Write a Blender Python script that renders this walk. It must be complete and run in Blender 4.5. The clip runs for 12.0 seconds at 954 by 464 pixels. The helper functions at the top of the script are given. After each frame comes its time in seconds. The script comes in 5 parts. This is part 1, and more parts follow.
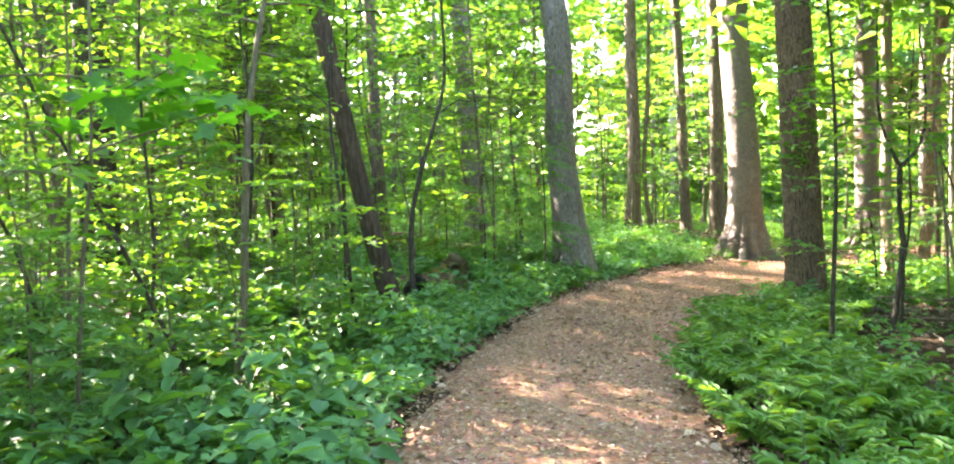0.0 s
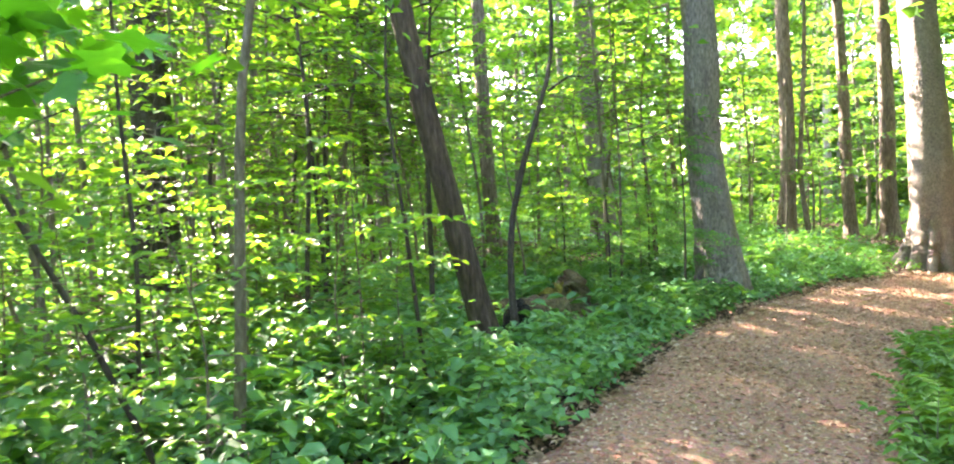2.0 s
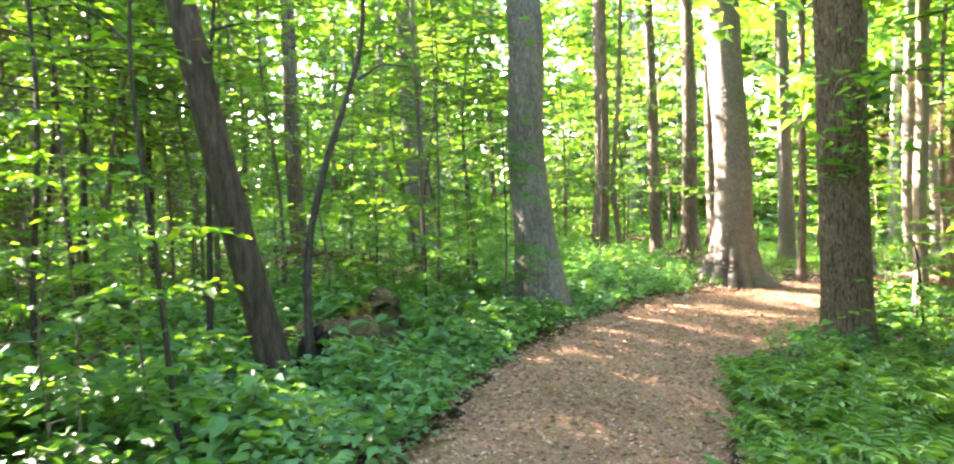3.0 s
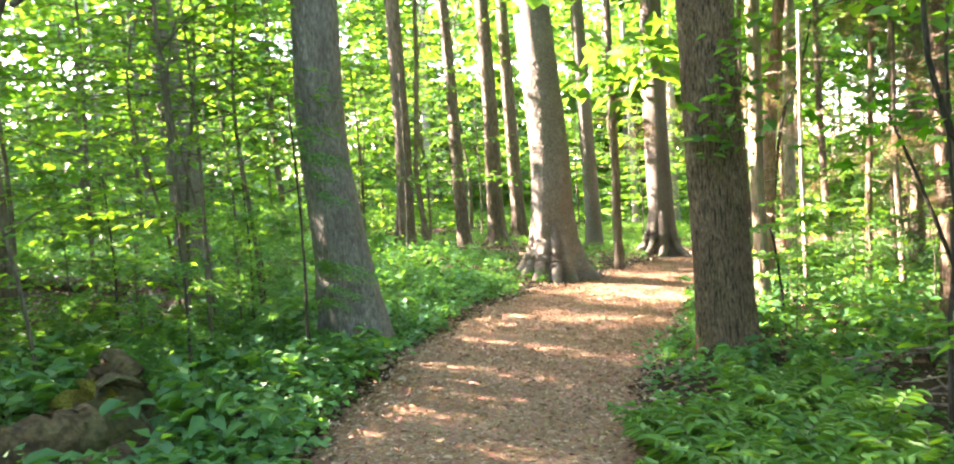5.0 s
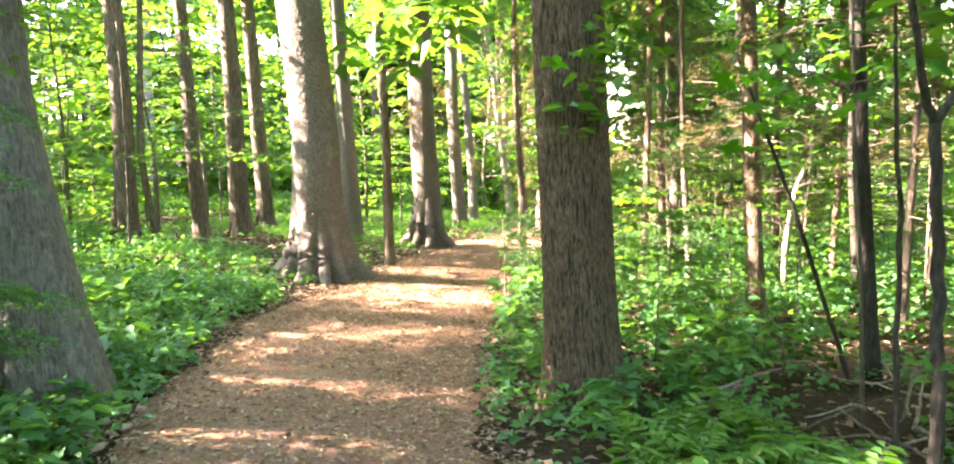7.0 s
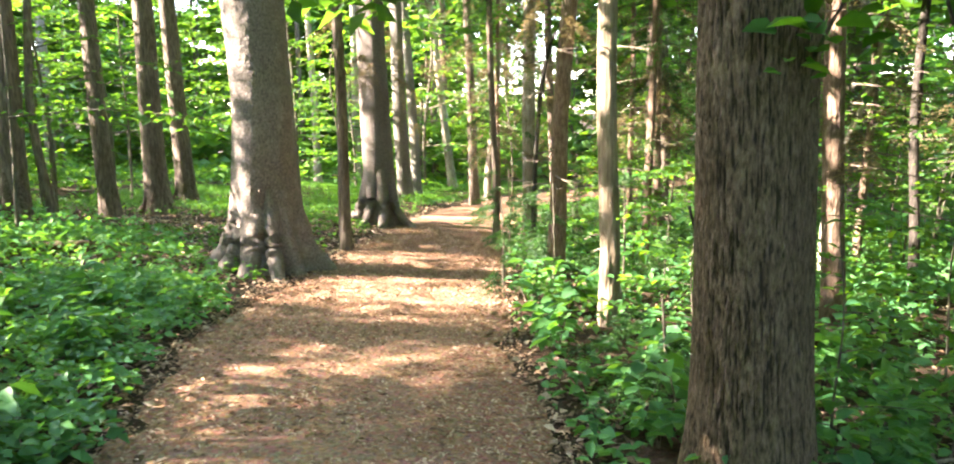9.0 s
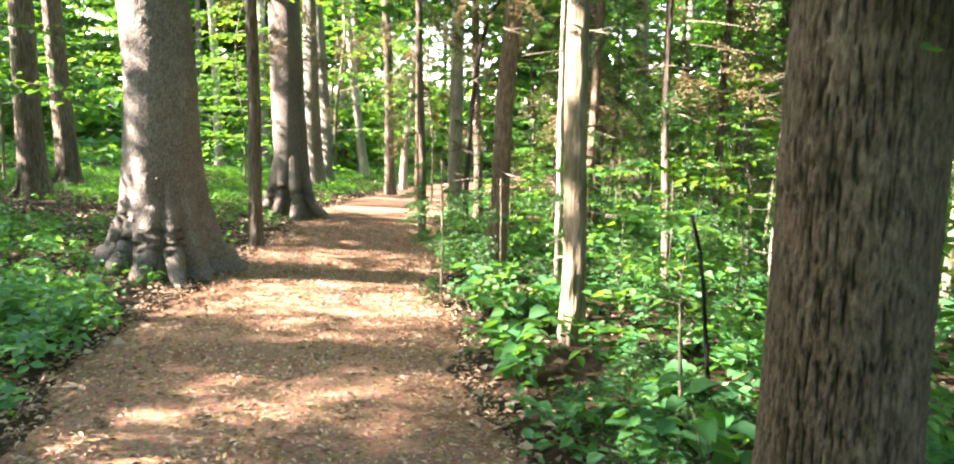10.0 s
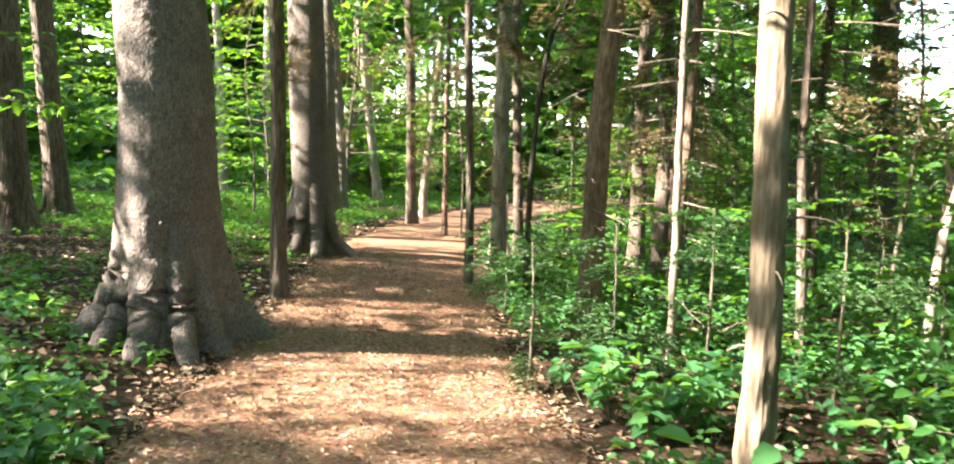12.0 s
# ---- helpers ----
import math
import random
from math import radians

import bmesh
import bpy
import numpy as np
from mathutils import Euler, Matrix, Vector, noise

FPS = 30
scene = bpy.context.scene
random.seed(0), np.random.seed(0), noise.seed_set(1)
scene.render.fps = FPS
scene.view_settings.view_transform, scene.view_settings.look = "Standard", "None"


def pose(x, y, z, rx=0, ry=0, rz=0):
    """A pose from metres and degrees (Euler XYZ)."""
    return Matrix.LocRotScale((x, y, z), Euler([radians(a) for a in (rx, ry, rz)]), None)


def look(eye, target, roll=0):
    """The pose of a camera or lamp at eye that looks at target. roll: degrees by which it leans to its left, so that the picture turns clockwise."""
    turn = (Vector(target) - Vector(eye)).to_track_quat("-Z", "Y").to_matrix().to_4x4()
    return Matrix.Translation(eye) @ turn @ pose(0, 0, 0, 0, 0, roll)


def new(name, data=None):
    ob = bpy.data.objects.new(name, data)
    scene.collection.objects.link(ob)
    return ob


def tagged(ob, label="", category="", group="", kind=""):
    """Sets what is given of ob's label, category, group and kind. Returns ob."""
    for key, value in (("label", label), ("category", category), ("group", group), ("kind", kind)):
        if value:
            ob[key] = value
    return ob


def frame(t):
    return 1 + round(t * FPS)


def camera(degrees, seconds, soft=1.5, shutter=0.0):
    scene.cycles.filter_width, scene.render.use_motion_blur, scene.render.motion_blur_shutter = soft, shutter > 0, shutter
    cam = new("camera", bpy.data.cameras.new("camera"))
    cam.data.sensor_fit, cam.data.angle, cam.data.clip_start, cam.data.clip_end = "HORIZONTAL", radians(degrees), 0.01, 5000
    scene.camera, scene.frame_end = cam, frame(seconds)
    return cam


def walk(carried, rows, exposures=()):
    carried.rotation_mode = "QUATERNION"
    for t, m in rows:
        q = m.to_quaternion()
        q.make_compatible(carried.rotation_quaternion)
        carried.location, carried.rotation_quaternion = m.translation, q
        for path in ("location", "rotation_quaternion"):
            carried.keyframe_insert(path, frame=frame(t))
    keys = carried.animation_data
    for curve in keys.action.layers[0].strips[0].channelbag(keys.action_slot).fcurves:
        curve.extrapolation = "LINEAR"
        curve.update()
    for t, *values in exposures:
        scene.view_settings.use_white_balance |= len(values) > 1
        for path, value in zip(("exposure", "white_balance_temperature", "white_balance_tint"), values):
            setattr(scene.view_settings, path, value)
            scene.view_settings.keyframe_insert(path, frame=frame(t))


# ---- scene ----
cam = camera(64.0, 12.0, soft=2.0, shutter=0.2)
# seconds, x, y, z, yaw, pitch, roll
ROWS = [
    (0.0, 0.141, 0.000, 1.567, -0.00, -4.14, 2.11),
    (0.5, 0.196, 0.483, 1.556, 2.79, -4.12, 2.42),
    (1.0, 0.239, 0.956, 1.546, 11.61, -3.37, 3.47),
    (1.5, 0.229, 1.401, 1.523, 10.56, -3.38, 3.34),
    (2.0, 0.257, 1.869, 1.503, 9.82, -3.30, 3.24),
    (2.5, 0.281, 2.352, 1.508, 4.89, -3.50, 1.95),
    (3.0, 0.280, 2.854, 1.508, -3.57, -3.41, 1.13),
    (3.2, 0.286, 3.061, 1.509, -6.40, -3.41, 0.89),
    (4.8, 0.434, 4.830, 1.550, -18.82, -4.31, 3.28),
    (5.0, 0.450, 5.044, 1.549, -19.33, -4.72, 3.43),
    (5.5, 0.501, 5.554, 1.527, -29.84, -8.59, 2.20),
    (6.0, 0.620, 6.035, 1.501, -31.71, -10.15, 1.85),
    (6.5, 0.738, 6.535, 1.476, -32.23, -9.49, 1.91),
    (7.0, 0.878, 7.071, 1.476, -38.85, -6.59, 1.50),
    (7.5, 1.040, 7.606, 1.466, -38.73, -5.81, 1.45),
    (7.7, 1.100, 7.822, 1.453, -38.87, -5.65, 0.89),
    (9.3, 1.659, 9.591, 1.382, -47.99, -9.81, -0.23),
    (9.5, 1.749, 9.787, 1.374, -50.69, -9.55, -1.32),
    (10.0, 2.016, 10.231, 1.365, -51.88, -9.86, -1.40),
    (10.5, 2.259, 10.691, 1.341, -52.09, -9.06, -1.26),
    (11.0, 2.513, 11.131, 1.336, -55.78, -8.30, -1.68),
    (11.5, 2.780, 11.576, 1.350, -53.90, -8.23, -1.77),
    (12.0, 2.997, 12.056, 1.344, -52.00, -8.33, -1.55),
]
walk(cam, [(t, pose(x, y, z, 90 + pitch, roll, yaw)) for t, x, y, z, yaw, pitch, roll in ROWS], exposures=[(0.0, 4.78, 7050, 27), (1.0, 5.0, 6900, 29), (2.5, 4.95, 7050, 29), (5.0, 4.65, 7150, 28), (6.5, 4.7, 7150, 28), (7.5, 4.5, 7000, 25), (9.5, 4.05, 6650, 22), (10.5, 4.0, 6450, 22), (11.0, 3.65, 6500, 20), (12.0, 3.5, 6550, 18)])

# ---- sky and sun ----
SUN_FROM = Vector((-0.765, 0.644, 0.64)).normalized()
world = bpy.data.worlds.new("sky")
scene.world = world
world.use_nodes = True
wn = world.node_tree
sky = wn.nodes.new("ShaderNodeTexSky")
sky.sky_type = "NISHITA"
sky.sun_disc = False
sky.sun_elevation = math.asin(SUN_FROM.z)
sky.sun_rotation = math.atan2(SUN_FROM.x, SUN_FROM.y)
wn.links.new(sky.outputs[0], wn.nodes["Background"].inputs[0])
wn.nodes["Background"].inputs[1].default_value = 0.14
sun = new("sun", bpy.data.lights.new("sun", "SUN"))
sun.data.energy = 4.7
sun.data.angle = radians(0.55)
sun.data.color = (1.0, 0.93, 0.80)
sun.matrix_world = look(Vector((0, 0, 30)), Vector((0, 0, 30)) - SUN_FROM)

# ---- materials ----
def nodes_of(name, rough=0.8):
    m = bpy.data.materials.new(name)
    m.use_nodes = True
    nt = m.node_tree
    b = nt.nodes["Principled BSDF"]
    b.inputs["Roughness"].default_value = rough
    b.inputs["Specular IOR Level"].default_value = 0.25
    return m, nt, b


def ramp(nt, fac, stops):
    r = nt.nodes.new("ShaderNodeValToRGB")
    while len(r.color_ramp.elements) < len(stops):
        r.color_ramp.elements.new(0.5)
    for e, (p, c) in zip(r.color_ramp.elements, stops):
        e.position, e.color = p, (*c, 1)
    nt.links.new(fac, r.inputs[0])
    return r.outputs[0]


def mapped(nt, scale):
    tc = nt.nodes.new("ShaderNodeTexCoord")
    mp = nt.nodes.new("ShaderNodeMapping")
    mp.inputs["Scale"].default_value = scale
    nt.links.new(tc.outputs["Object"], mp.inputs[0])
    return mp.outputs[0]


def tex_noise(nt, vec, scale, detail=4.0, rough=0.55):
    n = nt.nodes.new("ShaderNodeTexNoise")
    n.inputs["Scale"].default_value = scale
    n.inputs["Detail"].default_value = detail
    n.inputs["Roughness"].default_value = rough
    nt.links.new(vec, n.inputs["Vector"])
    return n.outputs["Fac"]


def mixed(nt, kind, fac, a, b):
    n = nt.nodes.new("ShaderNodeMix")
    n.data_type, n.blend_type = "RGBA", kind
    for slot, v in ((n.inputs[0], fac), (n.inputs[6], a), (n.inputs[7], b)):
        if isinstance(v, (int, float)):
            slot.default_value = v
        elif isinstance(v, tuple):
            slot.default_value = (*v, 1)
        else:
            nt.links.new(v, slot)
    return n.outputs[2]


def bumped(nt, b, height, strength, distance):
    n = nt.nodes.new("ShaderNodeBump")
    n.inputs["Strength"].default_value = strength
    n.inputs["Distance"].default_value = distance
    nt.links.new(height, n.inputs["Height"])
    nt.links.new(n.outputs[0], b.inputs["Normal"])


def bark(name, dark, mid, light, stretch=(1, 1, 0.18), scale=22.0, bump=0.7, moss=0.0, furrow=0.0):
    m, nt, b = nodes_of(name, 0.9)
    v = mapped(nt, stretch)
    fine = tex_noise(nt, v, scale, 6, 0.65)
    plain = mapped(nt, (1, 1, 0.5))
    broad = tex_noise(nt, plain, 2.2, 3, 0.5)
    vor = nt.nodes.new("ShaderNodeTexVoronoi")
    vor.inputs["Scale"].default_value = scale * 1.3
    nt.links.new(v, vor.inputs["Vector"])
    col = ramp(nt, fine, [(0.32, dark), (0.52, mid), (0.72, light)])
    col = mixed(nt, "MULTIPLY", 0.6, col, ramp(nt, broad, [(0.3, (0.55, 0.52, 0.5)), (0.7, (1.0, 1.0, 1.0))]))
    blot = tex_noise(nt, plain, 9.0, 6, 0.65)
    col = mixed(nt, "MIX", ramp(nt, blot, [(0.56, (0, 0, 0)), (0.75, (0.4, 0.4, 0.4))]), col, light)
    if moss:
        col = mixed(nt, "MIX", ramp(nt, broad, [(0.62 - moss * 0.3, (0, 0, 0)), (0.78, (0.8, 0.8, 0.8))]), col, (0.07, 0.10, 0.03))
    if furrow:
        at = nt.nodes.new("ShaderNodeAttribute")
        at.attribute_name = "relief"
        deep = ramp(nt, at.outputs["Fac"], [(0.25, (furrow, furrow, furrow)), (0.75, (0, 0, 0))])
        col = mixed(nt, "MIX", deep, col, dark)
    nt.links.new(col, b.inputs["Base Color"])
    mx = nt.nodes.new("ShaderNodeMath")
    mx.operation = "ADD"
    nt.links.new(fine, mx.inputs[0])
    nt.links.new(vor.outputs["Distance"], mx.inputs[1])
    bumped(nt, b, mx.outputs[0], bump, 0.02)
    return m


def leafy(name, cols, glow, share=0.45, rough=0.5):
    """Leaf: reflects its own green on top, passes yellower light through. Varies leaf by leaf and plant by plant."""
    m, nt, b = nodes_of(name, rough)
    b.inputs["Specular IOR Level"].default_value = 0.35
    geo = nt.nodes.new("ShaderNodeNewGeometry")
    info = nt.nodes.new("ShaderNodeObjectInfo")
    add = nt.nodes.new("ShaderNodeMath")
    add.operation = "MULTIPLY_ADD"
    add.inputs[1].default_value = 0.75
    sc = nt.nodes.new("ShaderNodeMath")
    sc.operation = "MULTIPLY"
    sc.inputs[1].default_value = 0.25
    nt.links.new(info.outputs["Random"], sc.inputs[0])
    nt.links.new(geo.outputs["Random Per Island"], add.inputs[0])
    nt.links.new(sc.outputs[0], add.inputs[2])
    n = len(cols) - 1
    col = ramp(nt, add.outputs[0], [(i / n, c) for i, c in enumerate(cols)])
    vein = tex_noise(nt, mapped(nt, (1, 1, 1)), 40, 3)
    col = mixed(nt, "MULTIPLY", 0.35, col, ramp(nt, vein, [(0.3, (0.6, 0.62, 0.55)), (0.7, (1.0, 1.0, 1.0))]))
    nt.links.new(col, b.inputs["Base Color"])
    tr = nt.nodes.new("ShaderNodeBsdfTranslucent")
    nt.links.new(mixed(nt, "MULTIPLY", 1.0, col, glow), tr.inputs[0])
    mix = nt.nodes.new("ShaderNodeMixShader")
    mix.inputs[0].default_value = share
    nt.links.new(b.outputs[0], mix.inputs[1])
    nt.links.new(tr.outputs[0], mix.inputs[2])
    nt.links.new(mix.outputs[0], nt.nodes["Material Output"].inputs[0])
    return m


def scatter_mat(name, cols, rough=0.85):
    m, nt, b = nodes_of(name, rough)
    geo = nt.nodes.new("ShaderNodeNewGeometry")
    n = len(cols) - 1
    col = ramp(nt, geo.outputs["Random Per Island"], [(i / n, c) for i, c in enumerate(cols)])
    grain = tex_noise(nt, mapped(nt, (1, 1, 1)), 60, 3)
    col = mixed(nt, "MULTIPLY", 0.5, col, ramp(nt, grain, [(0.3, (0.5, 0.5, 0.5)), (0.7, (1.0, 1.0, 1.0))]))
    nt.links.new(col, b.inputs["Base Color"])
    return m


def earth(name, stops, fine_scale, patch, bump):
    m, nt, b = nodes_of(name, 0.95)
    b.inputs["Specular IOR Level"].default_value = 0.1
    v = mapped(nt, (1, 1, 1))
    fine = tex_noise(nt, v, fine_scale, 8, 0.72)
    col = ramp(nt, fine, stops)
    big = tex_noise(nt, v, 0.9, 4, 0.6)
    col = mixed(nt, "MULTIPLY", 0.75, col, ramp(nt, big, [(0.32, patch), (0.68, (1.0, 1.0, 1.0))]))
    vor = nt.nodes.new("ShaderNodeTexVoronoi")
    vor.inputs["Scale"].default_value = 38
    nt.links.new(v, vor.inputs["Vector"])
    col = mixed(nt, "MULTIPLY", 0.35, col, vor.outputs["Color"])
    nt.links.new(col, b.inputs["Base Color"])
    bumped(nt, b, fine, bump, 0.03)
    return m


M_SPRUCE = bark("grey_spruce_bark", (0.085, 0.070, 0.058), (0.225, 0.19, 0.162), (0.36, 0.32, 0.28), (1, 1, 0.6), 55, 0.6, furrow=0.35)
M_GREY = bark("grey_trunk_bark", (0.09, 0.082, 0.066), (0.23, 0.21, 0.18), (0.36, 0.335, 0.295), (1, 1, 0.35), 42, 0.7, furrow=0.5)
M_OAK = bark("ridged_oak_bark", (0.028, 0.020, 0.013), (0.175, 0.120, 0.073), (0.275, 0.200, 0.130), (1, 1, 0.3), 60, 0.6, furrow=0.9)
M_BROWN = bark("brown_bark", (0.06, 0.045, 0.035), (0.16, 0.125, 0.095), (0.27, 0.22, 0.17), (1, 1, 0.2), 28, 0.7)
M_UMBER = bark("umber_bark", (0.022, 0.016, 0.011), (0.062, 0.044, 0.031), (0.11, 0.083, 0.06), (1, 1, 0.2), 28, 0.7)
M_RED = bark("reddish_bark", (0.08, 0.05, 0.035), (0.19, 0.13, 0.09), (0.29, 0.22, 0.16), (1, 1, 0.3), 30, 0.7)
M_DARK = bark("dark_bark", (0.02, 0.017, 0.013), (0.05, 0.042, 0.033), (0.09, 0.08, 0.065), (1, 1, 0.3), 40, 0.5)
M_PALE = bark("pale_smooth_bark", (0.17, 0.14, 0.10), (0.31, 0.265, 0.205), (0.43, 0.38, 0.31), (1, 1, 0.22), 20, 0.4)
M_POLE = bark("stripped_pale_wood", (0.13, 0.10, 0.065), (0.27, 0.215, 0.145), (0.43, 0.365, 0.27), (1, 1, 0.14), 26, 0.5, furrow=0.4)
M_ROOT = bark("root_bark", (0.035, 0.024, 0.016), (0.12, 0.085, 0.06), (0.25, 0.195, 0.15), (1, 1, 1), 30, 0.9)
M_STEM = bark("sapling_bark", (0.06, 0.055, 0.035), (0.13, 0.115, 0.08), (0.22, 0.20, 0.15), (1, 1, 0.25), 40, 0.4)
M_DEAD = bark("dead_grey_wood", (0.13, 0.10, 0.075), (0.28, 0.23, 0.18), (0.45, 0.39, 0.31), (1, 1, 0.2), 40, 0.5)
M_LOG = bark("mossy_log_bark", (0.03, 0.020, 0.012), (0.10, 0.066, 0.034), (0.19, 0.135, 0.07), (1, 1, 1), 18, 0.8, moss=0.5)
M_CHAR = bark("charred_stump_wood", (0.004, 0.004, 0.004), (0.01, 0.009, 0.008), (0.025, 0.022, 0.02), (1, 1, 0.4), 30, 0.8)

M_MOSS = bark("yellow_moss", (0.10, 0.10, 0.012), (0.26, 0.23, 0.03), (0.40, 0.36, 0.07), (1, 1, 1), 70, 1.0)

M_HERB = leafy("undergrowth_leaf", [(0.037, 0.136, 0.057), (0.059, 0.194, 0.074), (0.081, 0.242, 0.081), (0.126, 0.301, 0.088)], (2.03, 1.70, 0.35), 0.42)
M_FERN = leafy("bright_herb_leaf", [(0.044, 0.145, 0.026), (0.060, 0.185, 0.035), (0.082, 0.22, 0.041), (0.108, 0.25, 0.047)], (2.03, 1.59, 0.35), 0.42)
M_SAP = leafy("sapling_leaf", [(0.026, 0.097, 0.027), (0.044, 0.150, 0.035), (0.070, 0.194, 0.041), (0.111, 0.242, 0.047)], (2.75, 2.12, 0.32), 0.5)
M_MAPLE = leafy("maple_leaf", [(0.030, 0.136, 0.020), (0.044, 0.184, 0.027), (0.067, 0.233, 0.034)], (2.46, 2.23, 0.35), 0.55)
M_CANOPY = leafy("canopy_leaf", [(0.026, 0.087, 0.027), (0.044, 0.136, 0.041), (0.067, 0.175, 0.047), (0.104, 0.213, 0.061)], (2.61, 2.12, 0.42), 0.5)
M_FAR = leafy("far_leaf", [(0.030, 0.097, 0.024), (0.056, 0.160, 0.032), (0.089, 0.213, 0.041), (0.141, 0.272, 0.047)], (2.25, 1.95, 0.46), 0.45)
M_NEEDLE = leafy("dry_spruce_needles", [(0.10, 0.085, 0.045), (0.17, 0.13, 0.07), (0.24, 0.19, 0.11), (0.09, 0.11, 0.045)], (1.3, 1.2, 0.8), 0.3, 0.7)
M_FIR = leafy("fir_needles", [(0.02, 0.06, 0.02), (0.035, 0.09, 0.028), (0.07, 0.14, 0.04)], (1.4, 1.6, 0.7), 0.3)

M_SOIL = earth("forest_floor_soil", [(0.30, (0.018, 0.012, 0.008)), (0.48, (0.055, 0.037, 0.022)), (0.70, (0.15, 0.105, 0.068))], 26, (0.5, 0.5, 0.45), 0.8)
M_PATH = earth("woodchip_path", [(0.30, (0.12, 0.060, 0.036)), (0.47, (0.32, 0.176, 0.108)), (0.72, (0.54, 0.345, 0.23))], 34, (0.72, 0.68, 0.66), 0.7)
M_CHIP = scatter_mat("wood_chips", [(0.13, 0.07, 0.04), (0.30, 0.18, 0.11), (0.45, 0.29, 0.18), (0.60, 0.44, 0.30)])
M_LITTER = scatter_mat("fallen_leaves", [(0.10, 0.06, 0.035), (0.22, 0.14, 0.085), (0.36, 0.25, 0.16), (0.50, 0.39, 0.27)])

# ---- mesh helpers ----
rng = np.random.default_rng(7)


def mesh_np(name, verts, faces, material, smooth=False):
    """A mesh from arrays: faces is a list of integer arrays of three or four columns."""
    me = bpy.data.meshes.new(name)
    faces = [f for f in faces if len(f)]
    me.vertices.add(len(verts))
    me.vertices.foreach_set("co", np.ascontiguousarray(verts, np.float32).ravel())
    loops = np.concatenate([f.ravel() for f in faces]).astype(np.int32)
    counts = np.concatenate([np.full(len(f), f.shape[1], np.int32) for f in faces])
    me.loops.add(len(loops))
    me.loops.foreach_set("vertex_index", loops)
    me.polygons.add(len(counts))
    me.polygons.foreach_set("loop_start", np.concatenate([[0], np.cumsum(counts)[:-1]]).astype(np.int32))
    me.update(calc_edges=True)
    if smooth:
        me.polygons.foreach_set("use_smooth", np.ones(len(counts), bool))
    me.materials.append(material)
    return me


class Pile:
    """Collects arrays of vertices and faces for one mesh."""

    def __init__(self):
        self.v, self.f, self.n = [], [], 0

    def add(self, verts, *faces):
        self.v.append(verts)
        self.f += [f + self.n for f in faces]
        self.n += len(verts)

    def mesh(self, name, material, smooth=False):
        return mesh_np(name, np.concatenate(self.v), self.f, material, smooth)


LEAFY = ("leaves", "foliage", "crown", "needles", "dry_sprays", "sprout")


def part(name, data, parent, label=""):
    ob = new(name, data)
    ob.parent = parent
    if name in LEAFY:
        tagged(ob, kind="stuff")
    if label:
        tagged(ob, label)
    return ob


def thing(name, x, y, label, category, group="", z=None, kind=""):
    ob = new(name)
    ob.location = (x, y, ground_z(x, y) if z is None else z)
    return tagged(ob, label, category, group, kind)


def unit(a):
    return a / np.maximum(np.linalg.norm(a, axis=-1, keepdims=True), 1e-9)


def tube(points, radii, sides=8):
    """A round tapering tube along points, closed at its end."""
    p = np.asarray(points, float)
    r = np.asarray(radii, float)
    d = unit(np.gradient(p, axis=0))
    ref = np.where(np.abs(d[:, 2:3]) > 0.9, np.array([[1.0, 0, 0]]), np.array([[0, 0, 1.0]]))
    a = unit(np.cross(d, ref))
    b = np.cross(d, a)
    th = np.linspace(0, 2 * np.pi, sides, endpoint=False)
    ring = p[:, None] + r[:, None, None] * (np.cos(th)[None, :, None] * a[:, None] + np.sin(th)[None, :, None] * b[:, None])
    k = len(p)
    i = np.arange(k - 1)[:, None] * sides
    j = np.arange(sides)[None]
    j2 = (j + 1) % sides
    quads = np.stack([i + j, i + j2, i + sides + j2, i + sides + j], -1).reshape(-1, 4)
    verts = np.concatenate([ring.reshape(-1, 3), p[-1:]])
    last = (k - 1) * sides
    cap = np.stack([last + j[0], last + j2[0], np.full(sides, k * sides)], -1)
    return verts, quads, cap


def leaf_cloud(base, along, size, width=0.5, tilt=0.35, fine=False, droop=0.12, r=rng):
    """Folded pointed leaves: base points, directions of their midribs, lengths."""
    n = len(base)
    d = unit(along)
    up = np.array([0, 0, 1.0]) + r.normal(0, tilt, (n, 3))
    s = unit(np.cross(d, up))
    nn = np.cross(s, d)
    L = np.broadcast_to(np.asarray(size, float), (n,))[:, None]
    W = L * width * r.uniform(0.8, 1.2, (n, 1))
    fold = 0.12 * L
    tip = base + d * L - nn * droop * L
    if fine:
        a1, a2 = base + d * L * 0.28 + nn * fold, base + d * L * 0.68 + nn * fold * 0.5
        v = np.stack([base, a1 + s * W * 0.5, a2 + s * W * 0.40, tip, a2 - s * W * 0.40, a1 - s * W * 0.5], 1)
        i = np.arange(n)[:, None] * 6
        return v.reshape(-1, 3), np.concatenate([i + [0, 1, 2, 3], i + [0, 3, 4, 5]]).astype(np.int64)
    m = base + d * L * 0.45 + nn * fold
    v = np.stack([base, m + s * W * 0.5, tip, m - s * W * 0.5], 1)
    i = np.arange(n)[:, None] * 4
    return v.reshape(-1, 3), np.concatenate([i + [0, 1, 2], i + [0, 2, 3]]).astype(np.int64)


